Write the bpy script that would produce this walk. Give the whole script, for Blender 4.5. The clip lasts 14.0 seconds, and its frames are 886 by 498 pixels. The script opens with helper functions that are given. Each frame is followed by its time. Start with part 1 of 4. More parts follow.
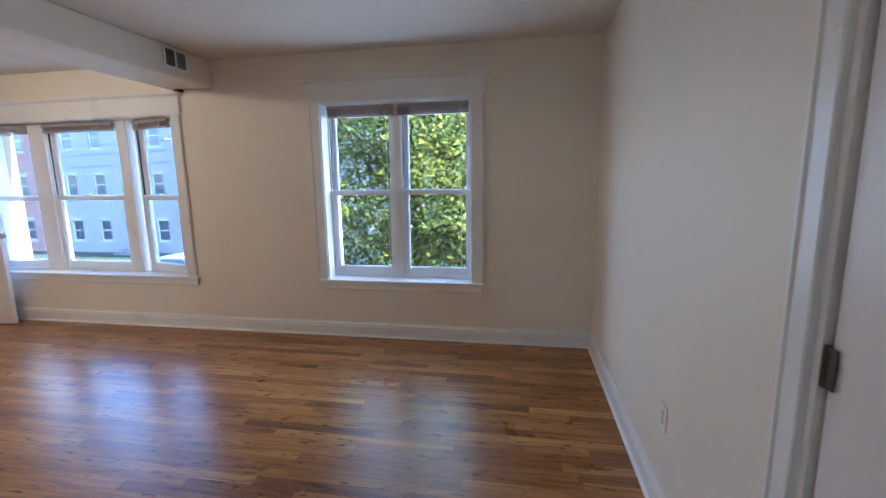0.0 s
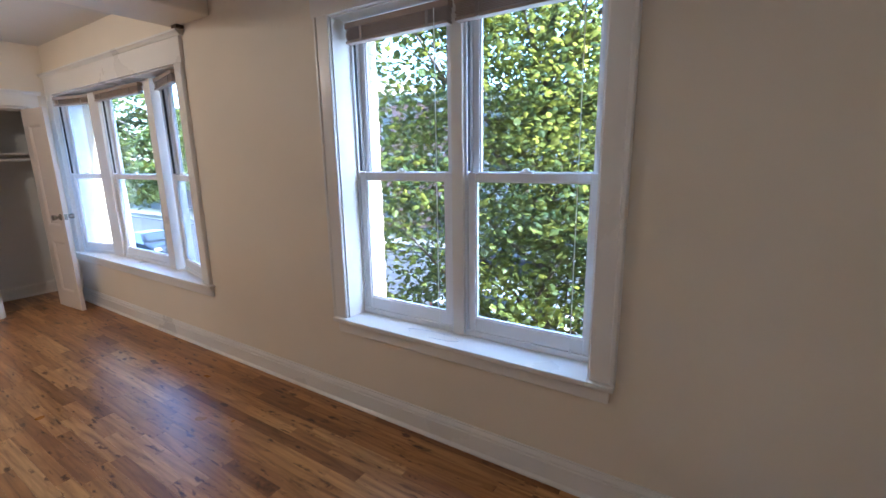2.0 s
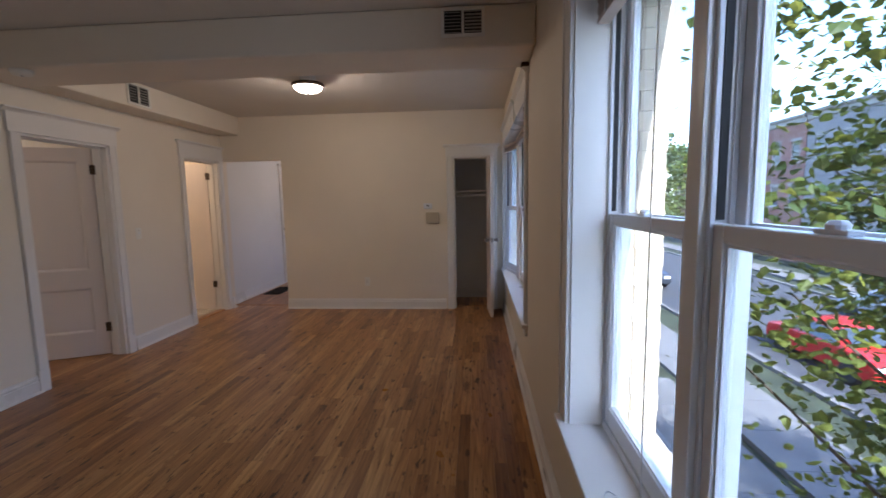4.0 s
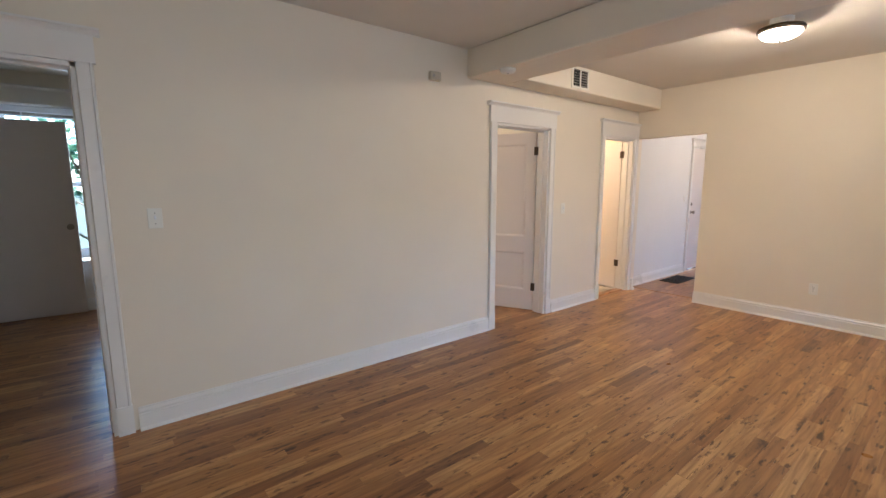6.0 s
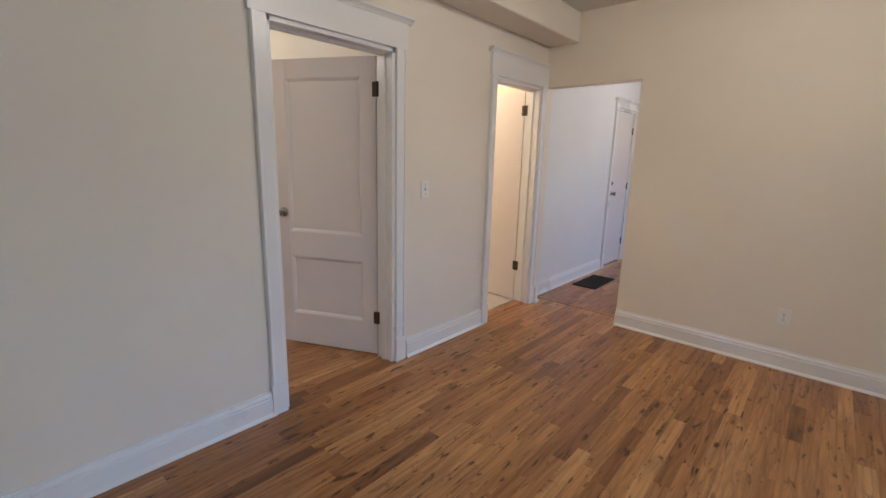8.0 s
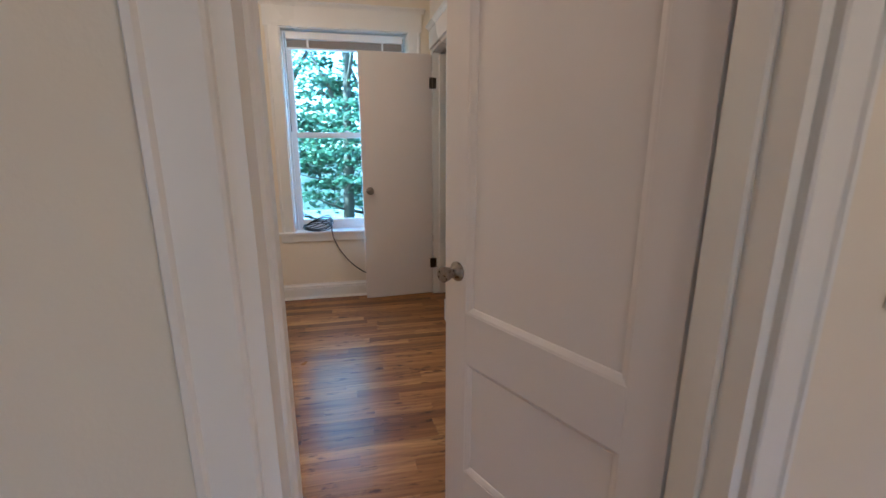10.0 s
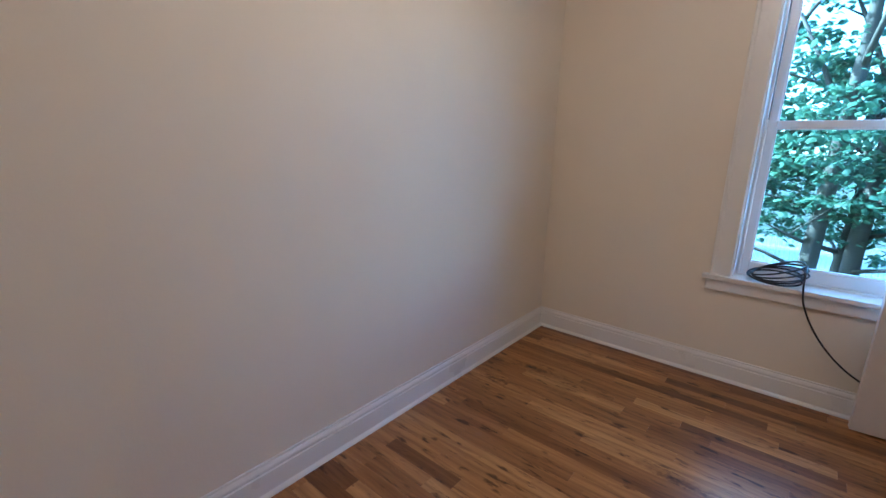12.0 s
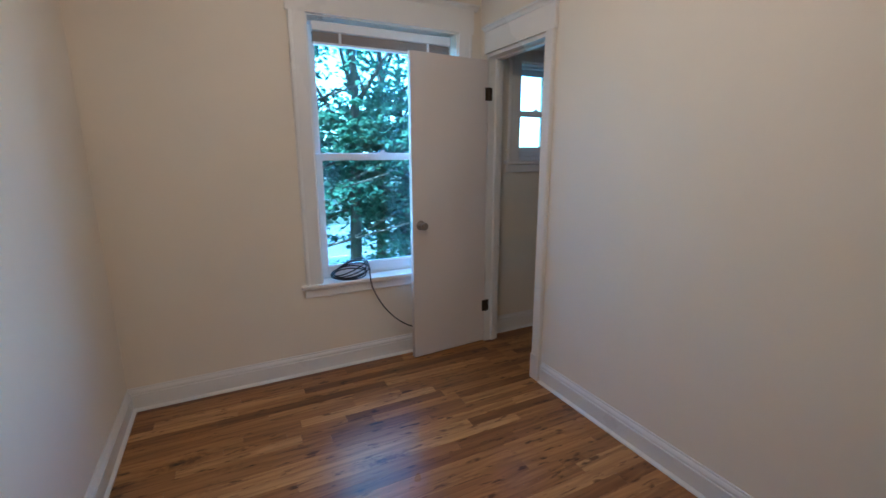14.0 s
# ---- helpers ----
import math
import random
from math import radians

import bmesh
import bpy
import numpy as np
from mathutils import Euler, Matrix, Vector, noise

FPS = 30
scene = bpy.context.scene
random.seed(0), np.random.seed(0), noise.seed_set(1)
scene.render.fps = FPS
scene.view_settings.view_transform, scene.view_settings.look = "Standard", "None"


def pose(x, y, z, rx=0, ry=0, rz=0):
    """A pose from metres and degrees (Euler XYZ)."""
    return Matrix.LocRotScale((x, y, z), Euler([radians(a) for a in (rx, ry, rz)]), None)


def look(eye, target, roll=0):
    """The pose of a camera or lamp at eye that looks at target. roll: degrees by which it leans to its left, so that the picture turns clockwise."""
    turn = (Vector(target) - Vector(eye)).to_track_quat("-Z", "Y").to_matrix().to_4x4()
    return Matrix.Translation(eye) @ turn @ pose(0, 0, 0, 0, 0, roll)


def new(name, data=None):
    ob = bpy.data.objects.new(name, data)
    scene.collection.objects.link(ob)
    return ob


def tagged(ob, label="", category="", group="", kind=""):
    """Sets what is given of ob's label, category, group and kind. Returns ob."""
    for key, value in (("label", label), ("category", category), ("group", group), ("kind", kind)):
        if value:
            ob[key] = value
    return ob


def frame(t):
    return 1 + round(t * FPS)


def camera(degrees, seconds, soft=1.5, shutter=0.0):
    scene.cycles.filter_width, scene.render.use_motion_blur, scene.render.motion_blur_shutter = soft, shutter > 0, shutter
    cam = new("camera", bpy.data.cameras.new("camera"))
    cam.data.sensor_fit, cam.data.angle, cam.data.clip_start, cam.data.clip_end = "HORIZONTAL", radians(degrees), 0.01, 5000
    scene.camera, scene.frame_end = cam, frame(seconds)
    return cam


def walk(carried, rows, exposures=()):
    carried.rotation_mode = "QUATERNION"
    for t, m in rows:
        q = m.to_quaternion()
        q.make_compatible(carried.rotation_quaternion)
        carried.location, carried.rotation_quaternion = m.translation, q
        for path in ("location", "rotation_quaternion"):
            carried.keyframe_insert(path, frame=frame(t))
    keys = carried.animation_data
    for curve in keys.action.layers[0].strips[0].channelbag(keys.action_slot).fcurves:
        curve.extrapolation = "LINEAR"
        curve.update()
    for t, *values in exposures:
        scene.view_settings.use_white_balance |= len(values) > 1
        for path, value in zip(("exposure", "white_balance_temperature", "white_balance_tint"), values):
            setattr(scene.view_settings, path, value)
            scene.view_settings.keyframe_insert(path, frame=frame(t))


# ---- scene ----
cam = camera(91.3, 14.0, shutter=0.1)
PATH = [
    (0, (0.8, 0.992, 1.486), (0.448, 2.934, 1.161), -0.9),
    (0.5, (0.812, 1.448, 1.484), (0.161, 3.302, 1.108), -0.6),
    (1, (0.819, 1.965, 1.485), (0.055, 3.773, 1.101), 0.5),
    (1.5, (0.835, 2.524, 1.459), (-0.129, 4.233, 1.071), -0.3),
    (2, (0.769, 3.06, 1.453), (-0.293, 4.703, 1.04), -1.0),
    (2.5, (0.69, 3.567, 1.468), (-0.498, 5.13, 1.092), -1.5),
    (3, (0.649, 3.929, 1.448), (-0.916, 5.131, 1.124), -1.6),
    (3.5, (0.59, 4.231, 1.433), (-1.291, 4.859, 1.17), -1.4),
    (4, (0.67, 4.403, 1.437), (-1.312, 4.246, 1.215), -1.0),
    (4.2, (0.772, 4.394, 1.409), (-1.162, 3.927, 1.21), -0.8),
    (6.3, (0.489, 3.84, 1.423), (-0.722, 2.276, 1.125), -0.2),
    (6.5, (0.303, 3.763, 1.413), (-0.973, 2.253, 1.106), 0.6),
    (7, (-0.208, 3.506, 1.391), (-1.708, 2.229, 1.044), 2.0),
    (7.2, (-0.455, 3.436, 1.378), (-1.985, 2.2, 1.014), 1.9),
    (9.3, (-2.234, 2.08, 1.386), (-3.267, 0.452, 0.855), 1.5),
    (9.5, (-2.311, 1.917, 1.365), (-3.223, 0.213, 0.849), 1.6),
    (10, (-2.524, 1.512, 1.384), (-2.934, -0.386, 0.903), 0.1),
    (10.5, (-2.602, 1.128, 1.358), (-2.491, -0.826, 0.946), -0.1),
    (11, (-2.596, 0.855, 1.339), (-1.792, -0.923, 0.898), -0.1),
    (11.5, (-2.568, 0.663, 1.364), (-1.182, -0.669, 0.812), 1.1),
    (12, (-2.285, 0.436, 1.304), (-1.046, -1.06, 0.828), 1.4),
    (12.5, (-2.044, 0.307, 1.272), (-0.977, -1.337, 0.873), 0.4),
    (13, (-1.744, 0.217, 1.339), (-1.03, -1.612, 0.96), -0.1),
    (13.5, (-1.514, 0.336, 1.388), (-1.608, -1.62, 0.98), -0.4),
    (14, (-1.525, 0.446, 1.447), (-2.4, -1.302, 1.021), -0.2),
]
walk(cam, [(t, look(e, g, r)) for t, e, g, r in PATH], exposures=[(0.0, 4.80, 5180, 14), (1.5, 4.86, 5260, 14), (2.5, 4.46, 5620, 19), (3.0, 4.20, 5640, 20), (4.0, 3.64, 5860, 20), (6.3, 5.02, 5950, 12), (6.5, 4.97, 5940, 11), (7.0, 4.66, 5760, 12), (9.5, 4.40, 5300, 12), (10.0, 4.20, 5800, 17), (10.5, 4.04, 6220, 21), (11.0, 4.02, 6120, 26), (12.0, 3.98, 5420, 20), (13.0, 3.83, 5220, 16), (14.0, 3.92, 5240, 15)])

# ---- sky, sun, lamps ----
SUN_AZ, SUN_EL = 84.0, 38.0        # degrees from north (+y) towards east (+x); height
world = bpy.data.worlds.new("world")
scene.world = world
world.use_nodes = True
_n = world.node_tree.nodes
_bg = _n["Background"]
_sky = _n.new("ShaderNodeTexSky")
_sky.sky_type = "NISHITA"
_sky.sun_disc = False
_sky.sun_elevation = radians(SUN_EL)
_sky.sun_rotation = radians(SUN_AZ)
world.node_tree.links.new(_sky.outputs[0], _bg.inputs[0])
_bg.inputs[1].default_value = 0.15
_sd = Vector((math.sin(radians(SUN_AZ)) * math.cos(radians(SUN_EL)), math.cos(radians(SUN_AZ)) * math.cos(radians(SUN_EL)), math.sin(radians(SUN_EL))))
sun = new("sun", bpy.data.lights.new("sun", "SUN"))
sun.data.energy, sun.data.angle, sun.data.color = 3.2, radians(0.53), (1.0, 0.93, 0.82)
sun.matrix_world = look(_sd * 60, (0, 0, 0))


def bulb(name, at, watts, colour, size=0.06):
    ob = new(name, bpy.data.lights.new(name, "POINT"))
    ob.data.energy, ob.data.color, ob.data.shadow_soft_size = watts, colour, size
    ob.location = at
    return ob


LAMP_MAIN, LAMP_BED, LAMP_BATH, FILL_LAMP_HALL = (-3.31, 2.88), (-2.0, -0.75), (-4.3, 0.0), (-6.6, 2.2)


def sky_panel(name, at, to, w, h, watts, colour):
    """An area lamp outside a window's opening that stands in for the sky's light."""
    ob = new(name, bpy.data.lights.new(name, "AREA"))
    ob.data.shape, ob.data.size, ob.data.size_y = "RECTANGLE", w, h
    ob.data.energy, ob.data.color = watts, colour
    ob.matrix_world = look(at, to)
    return ob


sky_panel("twin_window_light", (-0.30, 5.17, 1.36), (-0.30, 0.0, 0.70), 1.3, 1.55, 1.3, (0.76, 0.89, 1.0))
sky_panel("bay_light", (-3.69, 5.20, 1.36), (-3.69, 0.0, 1.16), 2.3, 1.5, 0.6, (0.74, 0.89, 1.0))
sky_panel("bedroom_window_light", (-2.30, -2.80, 1.46), (-2.30, 0.0, 1.30), 0.55, 1.5, 0.55, (0.80, 0.92, 1.0))
sky_panel("second_bedroom_window_light", (0.84, -2.80, 1.46), (0.84, 0.0, 1.2), 1.0, 1.5, 0.5, (0.92, 0.97, 1.0))
bulb("bulb_living", (*LAMP_MAIN, 2.45), 1.35, (1.0, 0.83, 0.60))
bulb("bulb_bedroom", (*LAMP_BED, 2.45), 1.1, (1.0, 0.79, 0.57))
# unseen lamp, added to brighten and warm the hall
bulb("fill_bulb_hall", (*FILL_LAMP_HALL, 2.45), 1.2, (1.0, 0.86, 0.74))
bulb("bulb_bathroom", (*LAMP_BATH, 2.45), 1.7, (1.0, 0.74, 0.44))

# ---- materials ----
def mat(name, build):
    m = bpy.data.materials.new(name)
    m.use_nodes = True
    nt = m.node_tree
    b = nt.nodes["Principled BSDF"]
    build(nt, b)
    return m


def nd(nt, kind, **kw):
    n = nt.nodes.new(kind)
    for k, v in kw.items():
        n.inputs[k.replace("_", " ")].default_value = v
    return n


def ramp(nt, fac, stops):
    r = nt.nodes.new("ShaderNodeValToRGB")
    e = r.color_ramp.elements
    while len(e) < len(stops):
        e.new(0.5)
    for el, (p, c) in zip(e, stops):
        el.position, el.color = p, (*c, 1)
    nt.links.new(fac, r.inputs[0])
    return r.outputs[0]


def coords(nt, scale=(1, 1, 1)):
    g = nt.nodes.new("ShaderNodeNewGeometry")
    mp = nt.nodes.new("ShaderNodeMapping")
    mp.inputs["Scale"].default_value = scale
    nt.links.new(g.outputs["Position"], mp.inputs["Vector"])
    return mp.outputs[0]


def bump(nt, b, height, strength, dist=0.002):
    n = nt.nodes.new("ShaderNodeBump")
    n.inputs["Strength"].default_value, n.inputs["Distance"].default_value = strength, dist
    nt.links.new(height, n.inputs["Height"])
    nt.links.new(n.outputs[0], b.inputs["Normal"])


def two(c, k):
    return tuple(min(1, v * k) for v in c)


def painted(name, col, rough, fine=160.0, strength=0.12, vary=0.05, spec=0.4):
    def build(nt, b):
        co = coords(nt)
        big = nd(nt, "ShaderNodeTexNoise", Scale=1.7, Detail=5.0)
        small = nd(nt, "ShaderNodeTexNoise", Scale=fine, Detail=3.0)
        for n in (big, small):
            nt.links.new(co, n.inputs["Vector"])
        nt.links.new(ramp(nt, big.outputs[0], [(0.3, two(col, 1 - vary)), (0.7, two(col, 1 + vary))]), b.inputs["Base Color"])
        mr = nd(nt, "ShaderNodeMapRange", To_Min=rough - 0.06, To_Max=rough + 0.08)
        nt.links.new(big.outputs[0], mr.inputs[0])
        nt.links.new(mr.outputs[0], b.inputs["Roughness"])
        b.inputs["Specular IOR Level"].default_value = spec
        bump(nt, b, small.outputs[0], strength)
    return mat(name, build)


WALL = painted("wall_paint", (0.80, 0.715, 0.585), 0.55, 130, 0.22, 0.025)
CEIL = painted("ceiling_paint", (0.72, 0.665, 0.585), 0.8, 90, 0.2, 0.03, 0.2)
HALLW = painted("hall_paint", (0.78, 0.76, 0.72), 0.55, 130, 0.2, 0.02)
TRIM = painted("trim_paint", (0.80, 0.77, 0.72), 0.28, 60, 0.10, 0.02)
DOORW = painted("door_paint", (0.75, 0.68, 0.63), 0.32, 45, 0.12, 0.02)
VINYL = painted("window_vinyl", (0.80, 0.81, 0.83), 0.3, 40, 0.03, 0.015)
BLIND = painted("blind_slats", (0.42, 0.33, 0.27), 0.45, 70, 0.1, 0.15)
BLINDG = painted("grey_blind_slats", (0.36, 0.31, 0.28), 0.45, 70, 0.1, 0.12)
PLATE = painted("ivory_plastic", (0.82, 0.79, 0.71), 0.35, 40, 0.02, 0.01)
COVERP = painted("beige_plastic", (0.55, 0.49, 0.38), 0.4, 40, 0.02, 0.03)
GREYP = painted("grey_plastic", (0.42, 0.40, 0.36), 0.4, 40, 0.02, 0.02)
# near-black for the thermostat display, and painted in for shade in slots and vents
DARK = painted("dark_slot", (0.02, 0.02, 0.02), 0.6, 40, 0.05, 0.1)
CABLE = painted("black_cable", (0.018, 0.018, 0.02), 0.4, 60, 0.05, 0.1)
MATR = painted("rubber_mat", (0.02, 0.017, 0.015), 0.85, 220, 0.6, 0.2)
STAIN = painted("brown_wood_end", (0.09, 0.05, 0.03), 0.7, 60, 0.3, 0.3)
SUB = painted("floor_gap", (0.05, 0.028, 0.015), 0.7, 60, 0.2, 0.2)
TILE = painted("bath_tile", (0.62, 0.55, 0.46), 0.25, 30, 0.05, 0.06)


def metal(name, col, rough):
    def build(nt, b):
        n = nd(nt, "ShaderNodeTexNoise", Scale=90.0, Detail=4.0)
        nt.links.new(coords(nt), n.inputs["Vector"])
        nt.links.new(ramp(nt, n.outputs[0], [(0.3, two(col, 0.8)), (0.7, two(col, 1.1))]), b.inputs["Base Color"])
        mr = nd(nt, "ShaderNodeMapRange", To_Min=rough - 0.07, To_Max=rough + 0.12)
        nt.links.new(n.outputs[0], mr.inputs[0])
        nt.links.new(mr.outputs[0], b.inputs["Roughness"])
        b.inputs["Metallic"].default_value = 1.0
    return mat(name, build)


NICKEL = metal("brushed_nickel", (0.32, 0.285, 0.25), 0.27)
BRONZE = metal("old_bronze", (0.10, 0.075, 0.055), 0.42)
STEEL = metal("hinge_steel", (0.22, 0.19, 0.16), 0.38)


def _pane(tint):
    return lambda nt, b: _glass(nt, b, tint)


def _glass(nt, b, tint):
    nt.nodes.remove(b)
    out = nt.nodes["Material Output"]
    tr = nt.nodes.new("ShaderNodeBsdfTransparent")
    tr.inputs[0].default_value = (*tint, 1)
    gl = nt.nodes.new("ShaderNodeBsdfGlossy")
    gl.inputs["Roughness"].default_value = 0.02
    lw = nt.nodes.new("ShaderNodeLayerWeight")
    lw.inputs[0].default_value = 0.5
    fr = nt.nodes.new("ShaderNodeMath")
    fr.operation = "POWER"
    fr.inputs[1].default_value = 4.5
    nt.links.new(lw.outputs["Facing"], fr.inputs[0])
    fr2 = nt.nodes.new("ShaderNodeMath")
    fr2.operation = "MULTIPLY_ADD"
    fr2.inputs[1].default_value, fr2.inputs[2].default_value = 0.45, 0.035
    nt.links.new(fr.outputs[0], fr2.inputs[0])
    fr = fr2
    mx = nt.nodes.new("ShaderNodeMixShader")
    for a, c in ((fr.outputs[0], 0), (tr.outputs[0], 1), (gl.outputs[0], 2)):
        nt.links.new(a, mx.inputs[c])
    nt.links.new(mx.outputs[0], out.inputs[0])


# grey tint put into the glass to darken the overbright outside
GLASS = mat("view_dimming_glass", _pane((0.60, 0.66, 0.71)))
# cyan tint stands in for the blue cast of the backyard light
GLASSB = mat("cyan_cast_window_glass", _pane((0.56, 0.85, 0.98)))


def _dome(nt, b):
    b.inputs["Base Color"].default_value = (0.9, 0.87, 0.8, 1)
    b.inputs["Roughness"].default_value = 0.35
    n = nd(nt, "ShaderNodeTexNoise", Scale=6.0, Detail=3.0)
    nt.links.new(coords(nt), n.inputs["Vector"])
    nt.links.new(ramp(nt, n.outputs[0], [(0.3, (1.0, 0.80, 0.56)), (0.7, (1.0, 0.90, 0.72))]), b.inputs["Emission Color"])
    b.inputs["Emission Strength"].default_value = 1.2


DOME = mat("lit_glass_dome", _dome)


def _oak(nt, b):
    L = nt.links.new
    g = nt.nodes.new("ShaderNodeNewGeometry")
    oi = nt.nodes.new("ShaderNodeObjectInfo")
    add = nt.nodes.new("ShaderNodeMath")
    add.operation = "ADD"
    L(oi.outputs["Random"], add.inputs[0])
    L(g.outputs["Random Per Island"], add.inputs[1])
    fr = nt.nodes.new("ShaderNodeMath")
    fr.operation = "FRACT"
    L(add.outputs[0], fr.inputs[0])
    rnd = fr.outputs[0]
    white = nt.nodes.new("ShaderNodeTexWhiteNoise")
    white.noise_dimensions = "1D"
    L(rnd, white.inputs["W"])
    off = nt.nodes.new("ShaderNodeVectorMath")
    off.operation = "SCALE"
    off.inputs["Scale"].default_value = 40.0
    L(white.outputs["Color"], off.inputs[0])
    pos = nt.nodes.new("ShaderNodeVectorMath")
    pos.operation = "ADD"
    L(g.outputs["Position"], pos.inputs[0])
    L(off.outputs[0], pos.inputs[1])

    def mapped(sc):
        m = nt.nodes.new("ShaderNodeMapping")
        m.inputs["Scale"].default_value = sc
        L(pos.outputs[0], m.inputs[0])
        return m.outputs[0]
    fine = nd(nt, "ShaderNodeTexNoise", Scale=1.0, Detail=6.0, Roughness=0.7)
    L(mapped((5, 150, 150)), fine.inputs["Vector"])
    broad = nd(nt, "ShaderNodeTexNoise", Scale=1.0, Detail=4.0, Distortion=1.2)
    L(mapped((2.2, 24, 24)), broad.inputs["Vector"])
    rings = nt.nodes.new("ShaderNodeTexWave")
    rings.wave_type, rings.bands_direction = "BANDS", "Y"
    for k, v in (("Scale", 1.0), ("Distortion", 9.0), ("Detail", 2.0), ("Detail Scale", 0.8)):
        rings.inputs[k].default_value = v
    L(mapped((1.5, 7.0, 7.0)), rings.inputs["Vector"])
    knots = nd(nt, "ShaderNodeTexNoise", Scale=1.0, Detail=3.0)
    L(mapped((9, 26, 26)), knots.inputs["Vector"])
    tone = ramp(nt, rnd, [(0.0, (0.20, 0.080, 0.024)), (0.12, (0.30, 0.126, 0.038)), (0.45, (0.40, 0.185, 0.057)), (0.80, (0.46, 0.225, 0.073)), (1.0, (0.56, 0.305, 0.112))])

    def mul(a, fac, stops, amount):
        m = nt.nodes.new("ShaderNodeMix")
        m.data_type, m.blend_type = "RGBA", "MULTIPLY"
        m.inputs["Factor"].default_value = amount
        L(a, m.inputs["A"])
        L(ramp(nt, fac, stops), m.inputs["B"])
        return m.outputs["Result"]
    c = mul(tone, broad.outputs[0], [(0.3, (0.62, 0.54, 0.48)), (0.62, (1.1, 1.08, 1.05))], 0.9)
    c = mul(c, rings.outputs["Fac"], [(0.0, (0.50, 0.40, 0.32)), (0.30, (1, 1, 1))], 0.36)
    c = mul(c, fine.outputs[0], [(0.34, (0.72, 0.64, 0.56)), (0.56, (1, 1, 1))], 0.4)
    c = mul(c, knots.outputs[0], [(0.0, (1, 1, 1)), (0.62, (1, 1, 1)), (0.70, (0.22, 0.15, 0.10))], 0.95)
    def warped(sc, amount):
        wob = nd(nt, "ShaderNodeTexNoise", Scale=38.0, Detail=3.0)
        L(pos.outputs[0], wob.inputs["Vector"])
        k = nt.nodes.new("ShaderNodeVectorMath")
        k.operation = "MULTIPLY_ADD"
        k.inputs[1].default_value = (amount, amount, amount)
        L(wob.outputs["Color"], k.inputs[0])
        L(mapped(sc), k.inputs[2])
        return k.outputs[0]
    pin = nd(nt, "ShaderNodeTexVoronoi", Scale=1.0)
    L(warped((2.6, 8.0, 8.0), 0.22), pin.inputs["Vector"])
    c = mul(c, pin.outputs["Distance"], [(0.0, (0.07, 0.04, 0.03)), (0.06, (0.22, 0.13, 0.08)), (0.12, (1, 1, 1))], 0.9)
    knot = nd(nt, "ShaderNodeTexVoronoi", Scale=1.0)
    L(warped((1.1, 4.6, 4.6), 0.30), knot.inputs["Vector"])
    c = mul(c, knot.outputs["Distance"], [(0.0, (0.10, 0.06, 0.04)), (0.07, (0.32, 0.20, 0.13)), (0.13, (0.75, 0.68, 0.6)), (0.22, (1, 1, 1))], 0.85)
    streak = nd(nt, "ShaderNodeTexNoise", Scale=1.0, Detail=5.0, Roughness=0.65, Distortion=0.6)
    L(mapped((5.0, 36, 36)), streak.inputs["Vector"])
    c = mul(c, streak.outputs[0], [(0.0, (1, 1, 1)), (0.59, (1, 1, 1)), (0.68, (0.20, 0.13, 0.08))], 0.9)
    L(c, b.inputs["Base Color"])
    scuff = nd(nt, "ShaderNodeTexNoise", Scale=2.2, Detail=3.0)
    L(g.outputs["Position"], scuff.inputs["Vector"])
    mr = nd(nt, "ShaderNodeMapRange", To_Min=0.25, To_Max=0.33)
    L(scuff.outputs[0], mr.inputs[0])
    L(mr.outputs[0], b.inputs["Roughness"])
    b.inputs["Specular IOR Level"].default_value = 0.5
    bump(nt, b, fine.outputs[0], 0.10, 0.001)


OAK = mat("red_oak_strip", _oak)


def _brick(col1, col2):
    def build(nt, b):
        t = nt.nodes.new("ShaderNodeTexBrick")
        g = nt.nodes.new("ShaderNodeNewGeometry")
        sx = nt.nodes.new("ShaderNodeSeparateXYZ")
        nt.links.new(g.outputs["Position"], sx.inputs[0])
        ad = nt.nodes.new("ShaderNodeMath")
        nt.links.new(sx.outputs[0], ad.inputs[0])
        nt.links.new(sx.outputs[1], ad.inputs[1])
        cb = nt.nodes.new("ShaderNodeCombineXYZ")
        nt.links.new(ad.outputs[0], cb.inputs[0])
        nt.links.new(sx.outputs[2], cb.inputs[1])
        nt.links.new(cb.outputs[0], t.inputs["Vector"])
        for k, v in (("Scale", 1.0), ("Mortar Size", 0.006), ("Brick Width", 0.21), ("Row Height", 0.075)):
            t.inputs[k].default_value = v
        t.inputs["Color1"].default_value, t.inputs["Color2"].default_value = (*col1, 1), (*col2, 1)
        t.inputs["Mortar"].default_value = (0.36, 0.33, 0.30, 1)
        nt.links.new(t.outputs[0], b.inputs["Base Color"])
        b.inputs["Roughness"].default_value = 0.85
        bump(nt, b, t.outputs["Fac"], -0.6, 0.008)
    return build


BRICKY = mat("buff_brick", _brick((0.45, 0.36, 0.24), (0.36, 0.28, 0.18)))
BRICKF = painted("buff_brick_face", (0.45, 0.38, 0.28), 0.85, 60, 0.4, 0.08)
BRICKR = mat("red_brick", _brick((0.25, 0.09, 0.055), (0.19, 0.07, 0.045)))
BRICKG = mat("grey_stone_brick", _brick((0.22, 0.205, 0.19), (0.17, 0.16, 0.15)))


